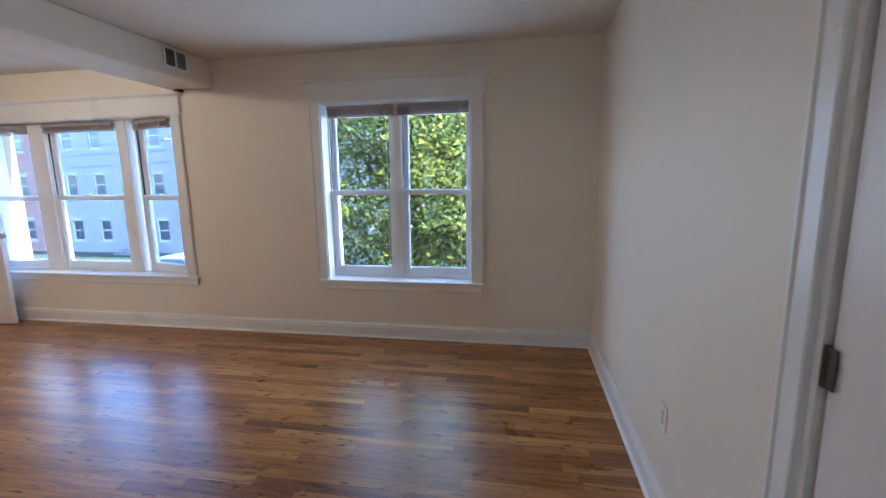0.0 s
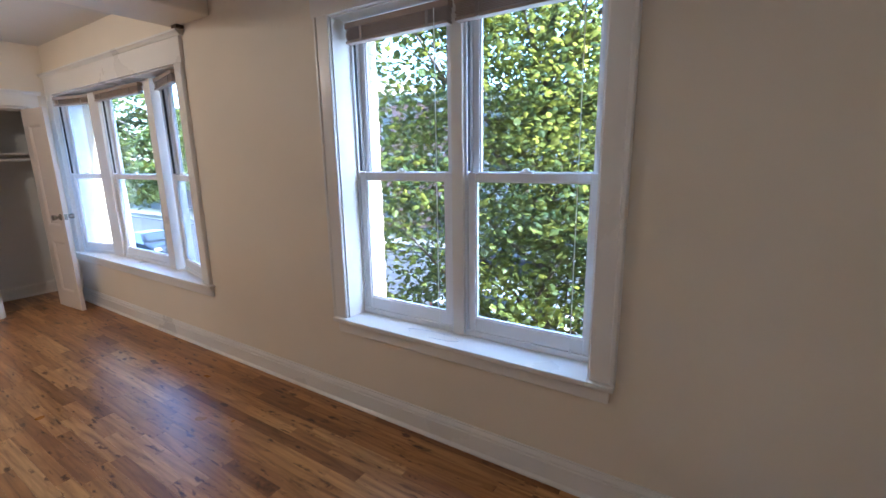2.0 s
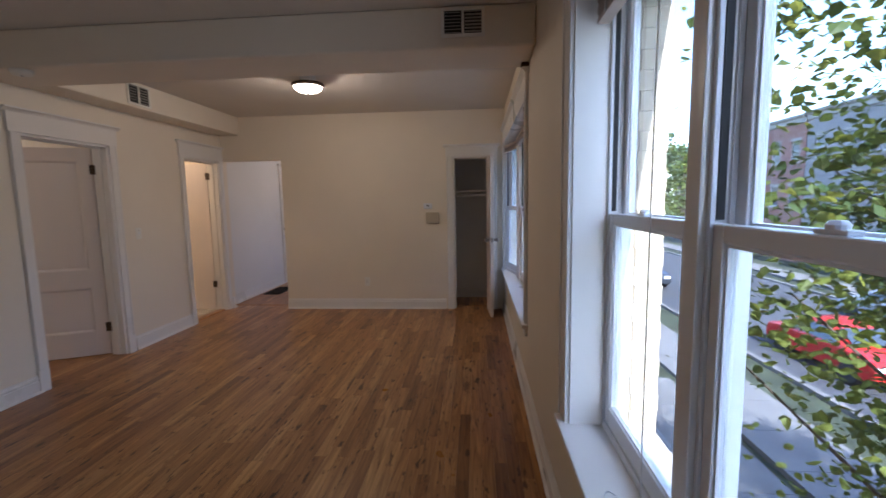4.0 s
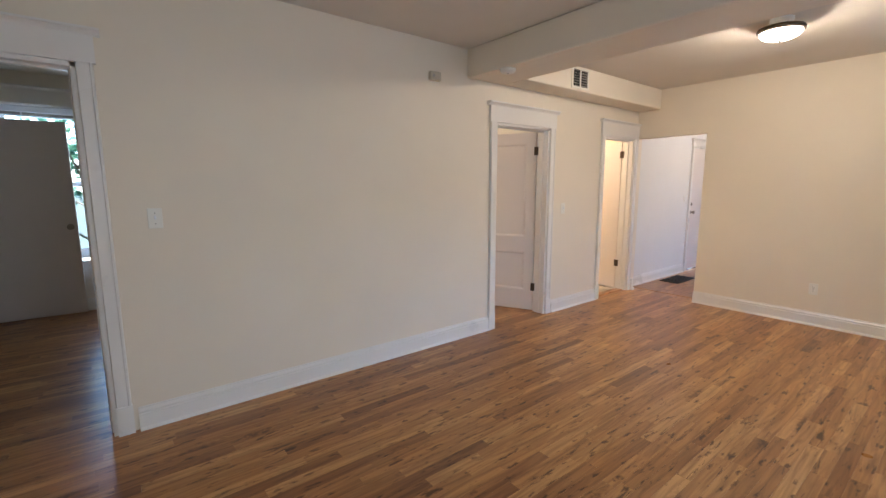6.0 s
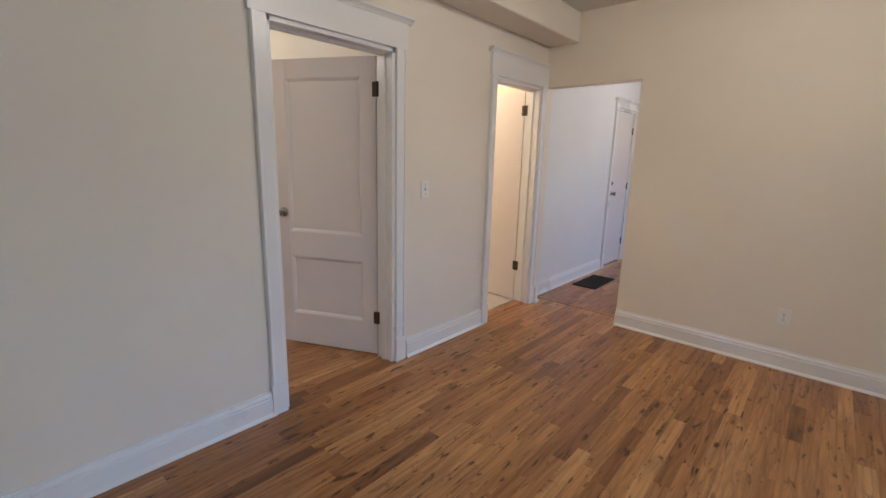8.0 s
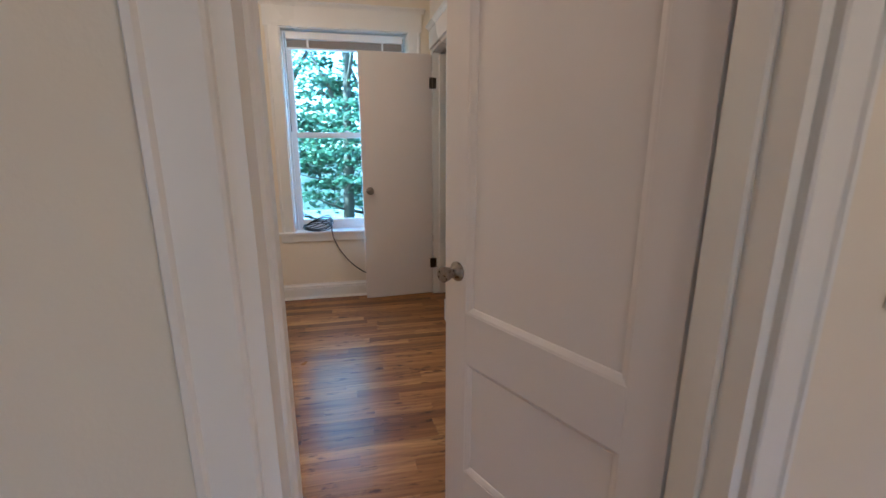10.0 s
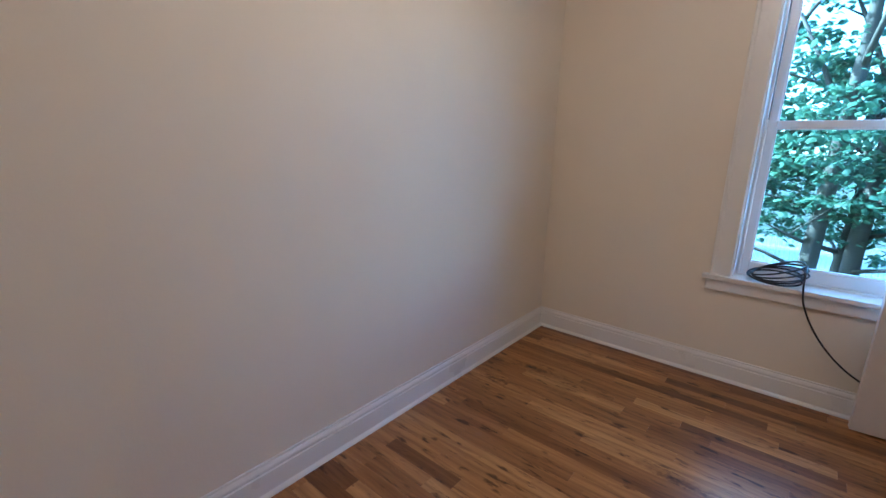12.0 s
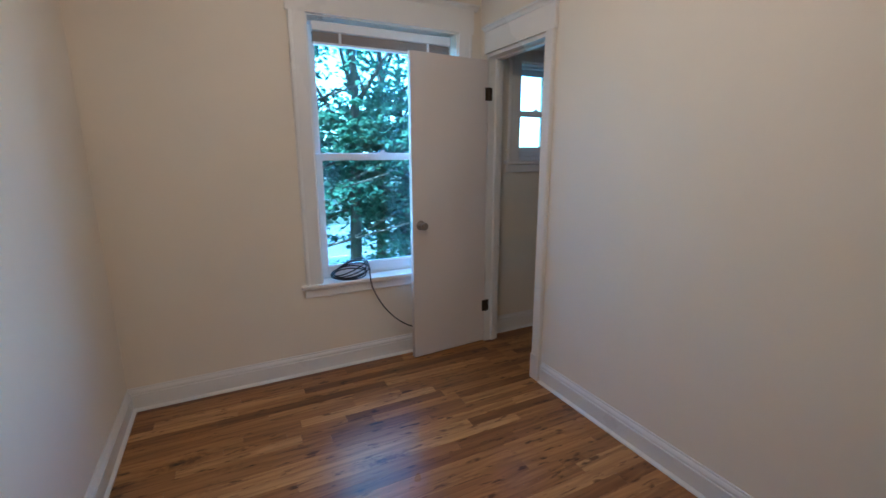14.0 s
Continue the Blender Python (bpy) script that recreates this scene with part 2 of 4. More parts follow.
def leafmat(name, dark, light, trans):
    def build(nt, b):
        nt.nodes.remove(b)
        out = nt.nodes["Material Output"]
        g = nt.nodes.new("ShaderNodeNewGeometry")
        n = nd(nt, "ShaderNodeTexNoise", Scale=1.1, Detail=3.0)
        nt.links.new(g.outputs["Position"], n.inputs["Vector"])
        a = nt.nodes.new("ShaderNodeMath")
        a.operation = "MULTIPLY_ADD"
        a.inputs[1].default_value, a.inputs[2].default_value = 0.28, 0.0
        nt.links.new(g.outputs["Random Per Island"], a.inputs[0])
        s = nt.nodes.new("ShaderNodeMath")
        nt.links.new(a.outputs[0], s.inputs[0])
        nt.links.new(n.outputs[0], s.inputs[1])
        # clump-sized tones put sunlit and shaded foliage into the leaf colour
        c = ramp(nt, s.outputs[0], [(0.50, dark), (0.92, light)])
        ct = ramp(nt, s.outputs[0], [(0.46, two(trans, 0.35)), (0.92, trans)])
        d = nt.nodes.new("ShaderNodeBsdfDiffuse")
        t = nt.nodes.new("ShaderNodeBsdfTranslucent")
        gl = nt.nodes.new("ShaderNodeBsdfGlossy")
        gl.inputs["Roughness"].default_value = 0.45
        gl.inputs[0].default_value = (0.5, 0.5, 0.5, 1)
        nt.links.new(c, d.inputs[0])
        nt.links.new(ct, t.inputs[0])
        m1 = nt.nodes.new("ShaderNodeMixShader")
        m1.inputs[0].default_value = 0.5
        nt.links.new(d.outputs[0], m1.inputs[1])
        nt.links.new(t.outputs[0], m1.inputs[2])
        m2 = nt.nodes.new("ShaderNodeMixShader")
        m2.inputs[0].default_value = 0.025
        nt.links.new(m1.outputs[0], m2.inputs[1])
        nt.links.new(gl.outputs[0], m2.inputs[2])
        nt.links.new(m2.outputs[0], out.inputs[0])
    return mat(name, build)


LEAF = leafmat("linden_leaf", (0.04, 0.08, 0.035), (0.19, 0.22, 0.05), (0.50, 0.50, 0.09))
# blue-green puts the cyan haze over the backyard into the leaf colour
LEAFC = leafmat("cyan_cast_leaf", (0.03, 0.08, 0.05), (0.11, 0.22, 0.14), (0.24, 0.46, 0.27))
BARK = painted("bark", (0.10, 0.075, 0.055), 0.9, 30, 0.9, 0.35)
ASPH = painted("asphalt", (0.055, 0.055, 0.058), 0.85, 60, 0.5, 0.25)
CONC = painted("concrete", (0.15, 0.14, 0.128), 0.85, 50, 0.35, 0.12)
GRASS = painted("lawn", (0.038, 0.044, 0.022), 0.9, 40, 0.8, 0.4)
SOIL = painted("ground", (0.14, 0.12, 0.09), 0.95, 20, 0.6, 0.3)
FENCEW = painted("white_fence", (0.52, 0.52, 0.50), 0.6, 30, 0.2, 0.08)
CARRED = painted("red_car_paint", (0.42, 0.02, 0.015), 0.2, 20, 0.0, 0.03)
CARGREY = painted("silver_car_paint", (0.35, 0.36, 0.38), 0.25, 20, 0.0, 0.03)
CARDARK = painted("dark_car_paint", (0.03, 0.035, 0.045), 0.2, 20, 0.0, 0.03)
TYRE = painted("tyre", (0.02, 0.02, 0.02), 0.8, 60, 0.3, 0.1)
DGLASS = painted("dark_window_glass", (0.04, 0.05, 0.06), 0.08, 10, 0.0, 0.2)
STONE = painted("limestone", (0.32, 0.30, 0.26), 0.8, 30, 0.3, 0.1)

# ---- mesh helpers ----
def box(bm, x0, x1, y0, y1, z0, z1, bev=0.0, m=None):
    """A box between the given limits, its edges rounded by bev, moved by m."""
    r = bmesh.ops.create_cube(bm, size=1.0)
    vs = r["verts"]
    bmesh.ops.transform(bm, verts=vs, matrix=Matrix.Translation(((x0 + x1) / 2, (y0 + y1) / 2, (z0 + z1) / 2)) @ Matrix.Diagonal((abs(x1 - x0), abs(y1 - y0), abs(z1 - z0), 1)))
    if bev:
        es = list({e for v in vs for e in v.link_edges})
        r = bmesh.ops.bevel(bm, geom=es, offset=bev, segments=2, affect="EDGES", profile=0.5)
        vs = list({v for f in r["faces"] for v in f.verts} | {v for v in vs if v.is_valid})
    if m is not None:
        bmesh.ops.transform(bm, verts=vs, matrix=m)
    return vs


def lathe(bm, prof, m=None, n=24):
    """A turned body about z: prof holds (radius, z)."""
    rings = []
    for r, z in prof:
        rings.append([bm.verts.new((max(r, 1e-4) * math.cos(2 * math.pi * i / n), max(r, 1e-4) * math.sin(2 * math.pi * i / n), z)) for i in range(n)])
    for a, b in zip(rings, rings[1:]):
        for i in range(n):
            bm.faces.new((a[i], a[(i + 1) % n], b[(i + 1) % n], b[i]))
    bm.faces.new(rings[0][::-1])
    bm.faces.new(rings[-1])
    if m is not None:
        bmesh.ops.transform(bm, verts=[v for q in rings for v in q], matrix=m)


def moulding(bm, prof, a, b, out, up=(0, 0, 1)):
    """A profile (depth, height) run from a to b; depth goes along out, height along up."""
    a, b, out, up = Vector(a), Vector(b), Vector(out), Vector(up)
    ra = [bm.verts.new(a + out * d + up * h) for d, h in prof]
    rb = [bm.verts.new(b + out * d + up * h) for d, h in prof]
    n = len(prof)
    for i in range(n):
        bm.faces.new((ra[i], ra[(i + 1) % n], rb[(i + 1) % n], rb[i]))
    bm.faces.new(ra[::-1])
    bm.faces.new(rb)


def tube(bm, pts, r, n=8):
    """A round tube along points."""
    pts = [Vector(p) for p in pts]
    rings = []
    side = None
    for i, p in enumerate(pts):
        d = (pts[min(i + 1, len(pts) - 1)] - pts[max(i - 1, 0)]).normalized()
        side = d.orthogonal().normalized() if side is None else (side - d * side.dot(d)).normalized()
        o = d.cross(side)
        rr = r[i] if isinstance(r, list) else r
        rings.append([bm.verts.new(p + rr * (side * math.cos(2 * math.pi * k / n) + o * math.sin(2 * math.pi * k / n))) for k in range(n)])
    for a, b in zip(rings, rings[1:]):
        for k in range(n):
            bm.faces.new((a[k], a[(k + 1) % n], b[(k + 1) % n], b[k]))
    bm.faces.new(rings[0][::-1])
    bm.faces.new(rings[-1])


def mesh_of(name, bm, material, smooth=False):
    bmesh.ops.recalc_face_normals(bm, faces=bm.faces)
    me = bpy.data.meshes.new(name)
    bm.to_mesh(me)
    bm.free()
    me.materials.append(material)
    if smooth:
        for p in me.polygons:
            p.use_smooth = True
    return me


def part(name, bm, material, parent=None, label="", smooth=False):
    ob = new(name, mesh_of(name, bm, material, smooth))
    if parent is not None:
        ob.parent = parent
    if label:
        tagged(ob, label)
    return ob


def thing(name, label, category, at=(0, 0, 0), rz=0.0, group="", kind=""):
    ob = new(name)
    ob.empty_display_size = 0.1
    ob.matrix_basis = pose(*at, 0, 0, rz)
    return tagged(ob, label, category, group, kind)


def structure(name, bm, material, label="", category="structure"):
    return tagged(part(name, bm, material), label, category, kind="structure")


def wall(name, axis, a0, a1, t0, t1, z0, z1, holes, material, label):
    """A wall along x or y from a0 to a1, between t0 and t1 in depth, with holes (from, to, bottom, top) through it."""
    bm = bmesh.new()
    cuts = sorted({a0, a1, *[v for h in holes for v in h[:2]]})
    for c0, c1 in zip(cuts, cuts[1:]):
        mid = (c0 + c1) / 2
        gaps = sorted((h[2], h[3]) for h in holes if h[0] < mid < h[1])
        z = z0
        spans = []
        for g0, g1 in gaps:
            if g0 > 0.001:
                spans.append((z, g0))
            z = g1
        spans.append((z, z1))
        for s0, s1 in spans:
            if s1 - s0 > 1e-4:
                if axis == "x":
                    box(bm, c0, c1, t0, t1, s0, s1)
                else:
                    box(bm, t0, t1, c0, c1, s0, s1)
    bmesh.ops.remove_doubles(bm, verts=bm.verts, dist=1e-5)
    return structure(name, bm, material, label, "wall")


# ---- plan ----
XE, XW, YN, YS, ZC = 1.42, -5.0, 4.76, 0.98, 2.58          # living room
BE, BW, BS, BN = -0.912, -3.25, -2.385, 0.84                # bedroom
B2W, B2E = -0.79, 1.53                                     # second bedroom
W1 = (-0.985, 0.378, 0.555, 2.16)                          # twin window, inner edges of the casing
W3 = (-4.86, -2.505, 0.545, 2.115)                          # bay window
BWIN = (-3.06, -2.045, 0.60, 2.26)                         # bedroom window
CWIN = (-4.10, -3.60, 1.40, 2.12)                          # closet window
D1, D2, DE = (-3.19, -2.392), (-4.92, -4.228), (0.62, 1.36)  # openings in the south wall of the living room
# unseen window opening, added to let daylight into the hall
HALL_FILL_WIN = (-7.55, -5.95, 0.55, 2.35)
B2WIN = (0.33, 1.34, 0.60, 2.26)


def cut(w):
    """The rough opening for a window, with room for its board."""
    return (w[0], w[1], w[2] - 0.03, w[3])


wall("wall_north", "x", XW - 0.12, XE + 0.12, YN, YN + 0.22, -0.1, ZC + 0.1, [cut(W1), cut(W3)], WALL, "cream painted plaster wall with two window openings")
wall("wall_south", "x", XW, XE + 0.12, BN, YS, -0.1, ZC + 0.1, [(*D1, 0.0, 2.0), (*D2, 0.0, 2.0), (*DE, 0.0, 2.04)], WALL, "cream painted plaster wall with three doorways")
wall("wall_west", "y", YS, YN, XW - 0.12, XW, -0.1, ZC + 0.1, [(0.981, 1.81, 0.0, 2.01), (4.09, 4.59, 0.0, 2.0)], WALL, "cream painted plaster wall with a hall opening")
wall("wall_east", "y", YS, YN, XE, XE + 0.12, -0.1, ZC + 0.1, [(1.19, 1.99, 0.0, 2.04)], WALL, "cream painted plaster wall with a closed door")
wall("wall_bedroom_south", "x", -4.72, BE + 0.12, BS - 0.22, BS, -0.1, ZC + 0.1, [cut(BWIN), cut(CWIN)], WALL, "cream painted plaster wall with two windows")
wall("wall_bedroom_west", "y", BS, BN, BW - 0.12, BW, -0.1, ZC + 0.1, [(-2.30, -1.66, 0.0, 2.125)], WALL, "cream painted plaster wall with a closet doorway")
wall("wall_bedroom_east", "y", BS, BN, BE, B2W, -0.1, ZC + 0.1, [], WALL, "plain cream painted plaster wall")
wall("wall_second_bedroom_south", "x", B2W, 2.9, BS - 0.22, BS, -0.1, ZC + 0.1, [cut(B2WIN)], WALL, "cream painted plaster wall with a window")
wall("wall_second_bedroom_east", "y", BS, BN, B2E, B2E + 0.12, -0.1, ZC + 0.1, [], WALL, "plain cream painted plaster wall")
wall("wall_closet_west", "y", BS, -1.1, -4.72, -4.6, -0.1, ZC + 0.1, [], WALL, "plain painted closet wall")
wall("wall_closet_north", "x", -4.72, BW - 0.12, -1.22, -1.1, -0.1, ZC + 0.1, [], WALL, "plain painted closet wall")
wall("wall_bath_south", "x", -5.12, BW - 0.12, -1.1, -1.0, -0.1, ZC + 0.1, [], WALL, "warm cream bathroom wall")
wall("wall_bath_west", "y", -1.0, 0.76, -5.12, -5.0, -0.1, ZC + 0.1, [], WALL, "warm cream bathroom wall")
wall("wall_hall_south", "x", -7.78, XW, 0.76, 0.90, -0.1, ZC + 0.1, [(-7.60, -6.93, 0.0, 2.03)], HALLW, "white painted hall wall with an entrance door")
wall("wall_hall_west", "y", 0.90, YN, -7.78, -7.66, -0.1, ZC + 0.1, [], HALLW, "plain white hall wall")
wall("wall_hall_north", "x", -7.78, XW - 0.12, YN, YN + 0.22, -0.1, ZC + 0.1, [HALL_FILL_WIN], HALLW, "unseen plain white wall, its window opening added to light the hall")
wall("wall_hall_closet", "y", 3.3, YN, -5.84, -5.72, -0.1, ZC + 0.1, [], HALLW, "plain wall behind the coat closet")
wall("wall_coat_closet", "x", -5.72, XW - 0.12, 3.3, 3.42, -0.1, ZC + 0.1, [], WALL, "plain coat closet wall")
# unseen walls, added only to keep sun from leaking round the east door
wall("wall_cupboard_east", "y", YS, YN, 1.75, 1.87, -0.1, ZC + 0.1, [], WALL, "unseen wall added to stop sun leaking round the closed door")
wall("wall_cupboard_north", "x", XE + 0.12, 1.75, YN - 0.5, YN - 0.38, -0.1, ZC + 0.1, [], WALL, "unseen wall added to stop sun leaking round the closed door")
# brick outer leaf
wall("facade_north", "x", -14.0, 10.0, YN + 0.22, YN + 0.33, -4.6, 6.0, [cut(W1), cut(W3), HALL_FILL_WIN], BRICKY, "buff brick outer wall around the windows")
wall("facade_south", "x", -9.0, 6.0, BS - 0.38, BS - 0.22, -4.6, 6.0, [cut(BWIN), cut(CWIN), cut(B2WIN)], BRICKY, "buff brick outer wall around the bedroom windows")

# ceiling with beam and soffit
bm = bmesh.new()
box(bm, -7.9, 3.0, BS - 0.3, YN + 0.3, ZC + 0.002, ZC + 0.15)
structure("ceiling", bm, CEIL, "flat cream painted ceiling", "ceiling")
bm = bmesh.new()
box(bm, -2.47, -2.03, YS + 0.002, YN - 0.002, 2.34, ZC, 0.012)
structure("ceiling_beam", bm, WALL, "boxed-in cream painted ceiling beam", "beam")
bm = bmesh.new()
box(bm, XW + 0.002, -2.474, YS + 0.002, 1.262, 2.343, ZC, 0.012)
structure("duct_soffit", bm, WALL, "boxed-in cream painted duct soffit along the wall", "soffit")
bm = bmesh.new()
box(bm, -1.34, BE - 0.002, BS + 0.002, BN - 0.002, 2.36, ZC, 0.012)
structure("bedroom_soffit", bm, WALL, "boxed-in painted duct soffit", "soffit")

# floors
bm = bmesh.new()
box(bm, -7.9, 3.0, BS - 0.2, YN + 0.2, -0.16, -0.014)
floor_ob = structure("floor", bm, SUB, "strip oak hardwood floor, glossy and varied in tone", "floor")
bm = bmesh.new()
box(bm, -4.998, BW - 0.122, -0.998, 0.838, -0.0135, -0.006)
bath_floor = structure("bath_floor", bm, CONC, "beige ceramic tile bathroom floor", "floor")
bm = bmesh.new()
box(bm, 0, 0.302, -0.302, 0, -0.006, 0.004, 0.002)
one_tile = mesh_of("tile", bm, TILE)
for i in range(5):
    for j in range(6):
        o = new("tile", one_tile)
        o.parent = bath_floor
        o.location = (-4.99 + i * 0.307, 0.832 - j * 0.307, 0)

# ---- trim ----
BASE = [(0, 0), (0.020, 0), (0.020, 0.098), (0.014, 0.101), (0.014, 0.105), (0.018, 0.109), (0.017, 0.116), (0.011, 0.126), (0.007, 0.128), (0.007, 0.138), (0, 0.138)]


def baseboard(name, a, b, out):
    bm = bmesh.new()
    o = Vector(out)
    moulding(bm, [(d + 0.001, h) for d, h in BASE], (*a, 0.0), (*b, 0.0), o)
    moulding(bm, [(0.021, 0), (0.034, 0), (0.032, 0.008), (0.021, 0.018)], (*a, 0.0), (*b, 0.0), o)
    structure(name, bm, TRIM, "white painted baseboard with a moulded top edge", "baseboard")


N, S_, E_, W_ = (0, 1, 0), (0, -1, 0), (1, 0, 0), (-1, 0, 0)
baseboard("baseboard_1", (XW, YN), (XE, YN), S_)
baseboard("baseboard_2", (XE, 2.086), (XE, YN - 0.03), W_)
baseboard("baseboard_3", (-2.33, YS), (0.52, YS), N)
baseboard("baseboard_4", (-4.17, YS), (-3.29, YS), N)
baseboard("baseboard_5", (XW, 1.81), (XW, 3.99), E_)
baseboard("baseboard_6", (-6.83, 0.90), (-5.06, 0.90), N)
baseboard("baseboard_7", (-7.66, 0.90), (-7.66, 3.0), E_)
baseboard("baseboard_8", (BW, BS), (BE, BS), N)
baseboard("baseboard_9", (BE, BS + 0.03), (BE, BN), W_)
baseboard("baseboard_10", (BW, -1.57), (BW, BN), E_)
baseboard("baseboard_11", (-4.6, BS), (BW - 0.12, BS), N)
baseboard("baseboard_12", (-5.72, 3.45), (-5.72, YN - 0.03), E_)
baseboard("baseboard_13", (-5.69, YN), (-5.13, YN), S_)
baseboard("baseboard_14", (B2W, BS), (B2E, BS), N)
bm = bmesh.new()
box(bm, -5.03, -4.985, 0.94, 1.03, 0.0, 0.155, 0.006)
box(bm, -5.045, -4.975, 0.925, 1.045, 0.0, 0.03, 0.005)
structure("baseboard_15", bm, TRIM, "white plinth block at the hall corner", "baseboard")

CAS = [(0, 0), (0.016, 0), (0.020, 0.006), (0.020, 0.080), (0.026, 0.086), (0.026, 0.098), (0.018, 0.104), (0, 0.104)]


def casing(name, axis, a0, a1, face, out, z0, top, depth, head=0.15, mat_=TRIM, left=True, right=True, plinth=True, lining=True, wide=0.073):
    """Door or window casing: jamb lining through the wall, side boards, head board with a crown."""
    bm = bmesh.new()
    lin = 0.022 if plinth else 0.008
    o = Vector(out)
    along = Vector((1, 0, 0)) if axis == "x" else Vector((0, 1, 0))

    def at(a, d, z):
        return along * a + (Vector((0, face, 0)) if axis == "x" else Vector((face, 0, 0))) + o * d + Vector((0, 0, z))
    for on, a, sgn in ((left, a0, -1), (right, a1, 1)):
        if on:
            moulding(bm, [(d + 0.001, h * wide / 0.104) for d, h in CAS], at(a, 0, z0), at(a, 0, top + 0.002), o, along * sgn)
            if plinth:
                moulding(bm, [(0.001, -0.002), (0.028, -0.002), (0.028, wide + 0.004), (0.001, wide + 0.004)], at(a, 0, z0), at(a, 0, z0 + 0.17), o, along * sgn)
        if lining:
            moulding(bm, [(0.0, 0), (0.0, lin), (-depth, lin), (-depth, 0)], at(a, 0.002, z0), at(a, 0.002, top), o, along * -sgn)
    h0, h1 = (a0 - wide - 0.011 if left else a0), (a1 + wide + 0.011 if right else a1)
    moulding(bm, [(0.001, 0), (0.024, 0), (0.024, head - 0.034), (0.001, head - 0.034)], at(h0, 0, top), at(h1, 0, top), o)
    e0, e1 = h0 - (0.028 if left else 0.0), h1 + (0.028 if right else 0.0)
    moulding(bm, [(0.001, head - 0.034), (0.030, head - 0.034), (0.034, head - 0.026), (0.044, head - 0.016), (0.052, head - 0.012), (0.052, head), (0.001, head)], at(e0, 0, top), at(e1, 0, top), o)
    if plinth and lining and depth > 0.11:
        for a, sgn in ((a0 + lin, 1), (a1 - lin, -1)):
            moulding(bm, [(-0.055, 0.0), (-0.095, 0.0), (-0.095, 0.011), (-0.060, 0.011), (-0.055, 0.006)], at(a, 0, z0), at(a, 0, top - lin), o, along * sgn)
        moulding(bm, [(-0.055, 0.0), (-0.095, 0.0), (-0.095, -0.011), (-0.060, -0.011)], at(a0 + lin, 0, top - lin), at(a1 - lin, 0, top - lin), o)
    if lining:
        moulding(bm, [(0.0, 0), (-depth, 0), (-depth, -lin), (0.0, -lin)], at(a0, 0.002, top), at(a1, 0.002, top), o)
    return structure(name, bm, mat_, "white painted casing with a crowned head board", "casing")


casing("trim_door_1", "x", D1[0], D1[1], YS, N, 0, 2.0, 0.144, head=0.18, wide=0.076)
casing("trim_door_2", "x", D2[0], D2[1], YS, N, 0, 2.0, 0.144, head=0.19, right=True)
casing("trim_door_3", "x", DE[0], DE[1], YS, N, 0, 2.04, 0.144, head=0.17, right=False)
casing("trim_door_4", "y", 4.09, 4.59, XW, E_, 0, 2.0, 0.124)
casing("trim_door_5", "y", -2.30, -1.66, BW, E_, 0, 2.125, 0.124, head=0.17, left=False)
casing("trim_door_6", "x", -7.60, -6.93, 0.90, N, 0, 2.03, 0.10, head=0.11, left=False)
casing("trim_door_7", "y", 1.19, 1.99, XE, W_, 0, 2.04, 0.10, wide=0.080)
casing("trim_door_8", "x", D1[0], D1[1], BN, S_, 0, 2.0, 0.02, plinth=False, left=False, lining=False)
casing("trim_window_1", "x", W1[0], W1[1], YN, S_, W1[2], W1[3], 0.22, head=0.19, plinth=False, wide=0.104)
casing("trim_window_2", "x", W3[0], W3[1], YN, S_, W3[2], W3[3], 0.22, head=0.20, plinth=False, wide=0.104)
casing("trim_window_3", "x", BWIN[0], BWIN[1], BS, N, BWIN[2], BWIN[3], 0.22, head=0.18, plinth=False, wide=0.104)
casing("trim_window_4", "x", CWIN[0], CWIN[1], BS, N, CWIN[2], CWIN[3], 0.22, head=0.12, plinth=False, wide=0.104)
casing("trim_window_5", "x", B2WIN[0], B2WIN[1], BS, N, B2WIN[2], B2WIN[3], 0.22, head=0.18, plinth=False, wide=0.104)
# ends of crown mouldings at the beam
bm = bmesh.new()
box(bm, -2.40, -2.335, YN - 0.055, YN - 0.003, 2.315, 2.337, 0.004)
tagged(part("crown_end", bm, STAIN), "chipped brown wooden end of the window crown", "moulding", kind="structure")


def sill(name, a0, a1, face, sgn, z, deep, h0=0.155, h1=0.135):
    """Window board with horns and an apron below."""
    bm = bmesh.new()
    y0, y1 = sorted((face + sgn * deep, face - sgn * 0.045))
    box(bm, a0 + 0.002, a1 - 0.002, y0, y1, z - 0.026, z, 0.005)
    q0, q1 = sorted((face - sgn * 0.001, face - sgn * 0.0445))
    box(bm, a0 - h0, a0 + 0.004, q0, q1, z - 0.0255, z - 0.0004, 0.004)
    box(bm, a1 - 0.004, a1 + h1, q0, q1, z - 0.0255, z - 0.0004, 0.004)
    p0, p1 = sorted((face - sgn * 0.001, face - sgn * 0.022))
    box(bm, a0 - h0 + 0.02, a1 + h1 - 0.02, p0, p1, z - 0.09, z - 0.027, 0.005)
    structure(name, bm, TRIM, "white painted window sill with an apron", "sill")


sill("window_sill_1", W1[0], W1[1], YN, 1, W1[2], 0.20, 0.088, 0.104)
sill("window_sill_2", W3[0], W3[1], YN, 1, W3[2], 0.20)
sill("window_sill_3", BWIN[0], BWIN[1], BS, -1, BWIN[2] + 0.018, 0.20)
sill("window_sill_4", CWIN[0], CWIN[1], BS, -1, CWIN[2], 0.20)


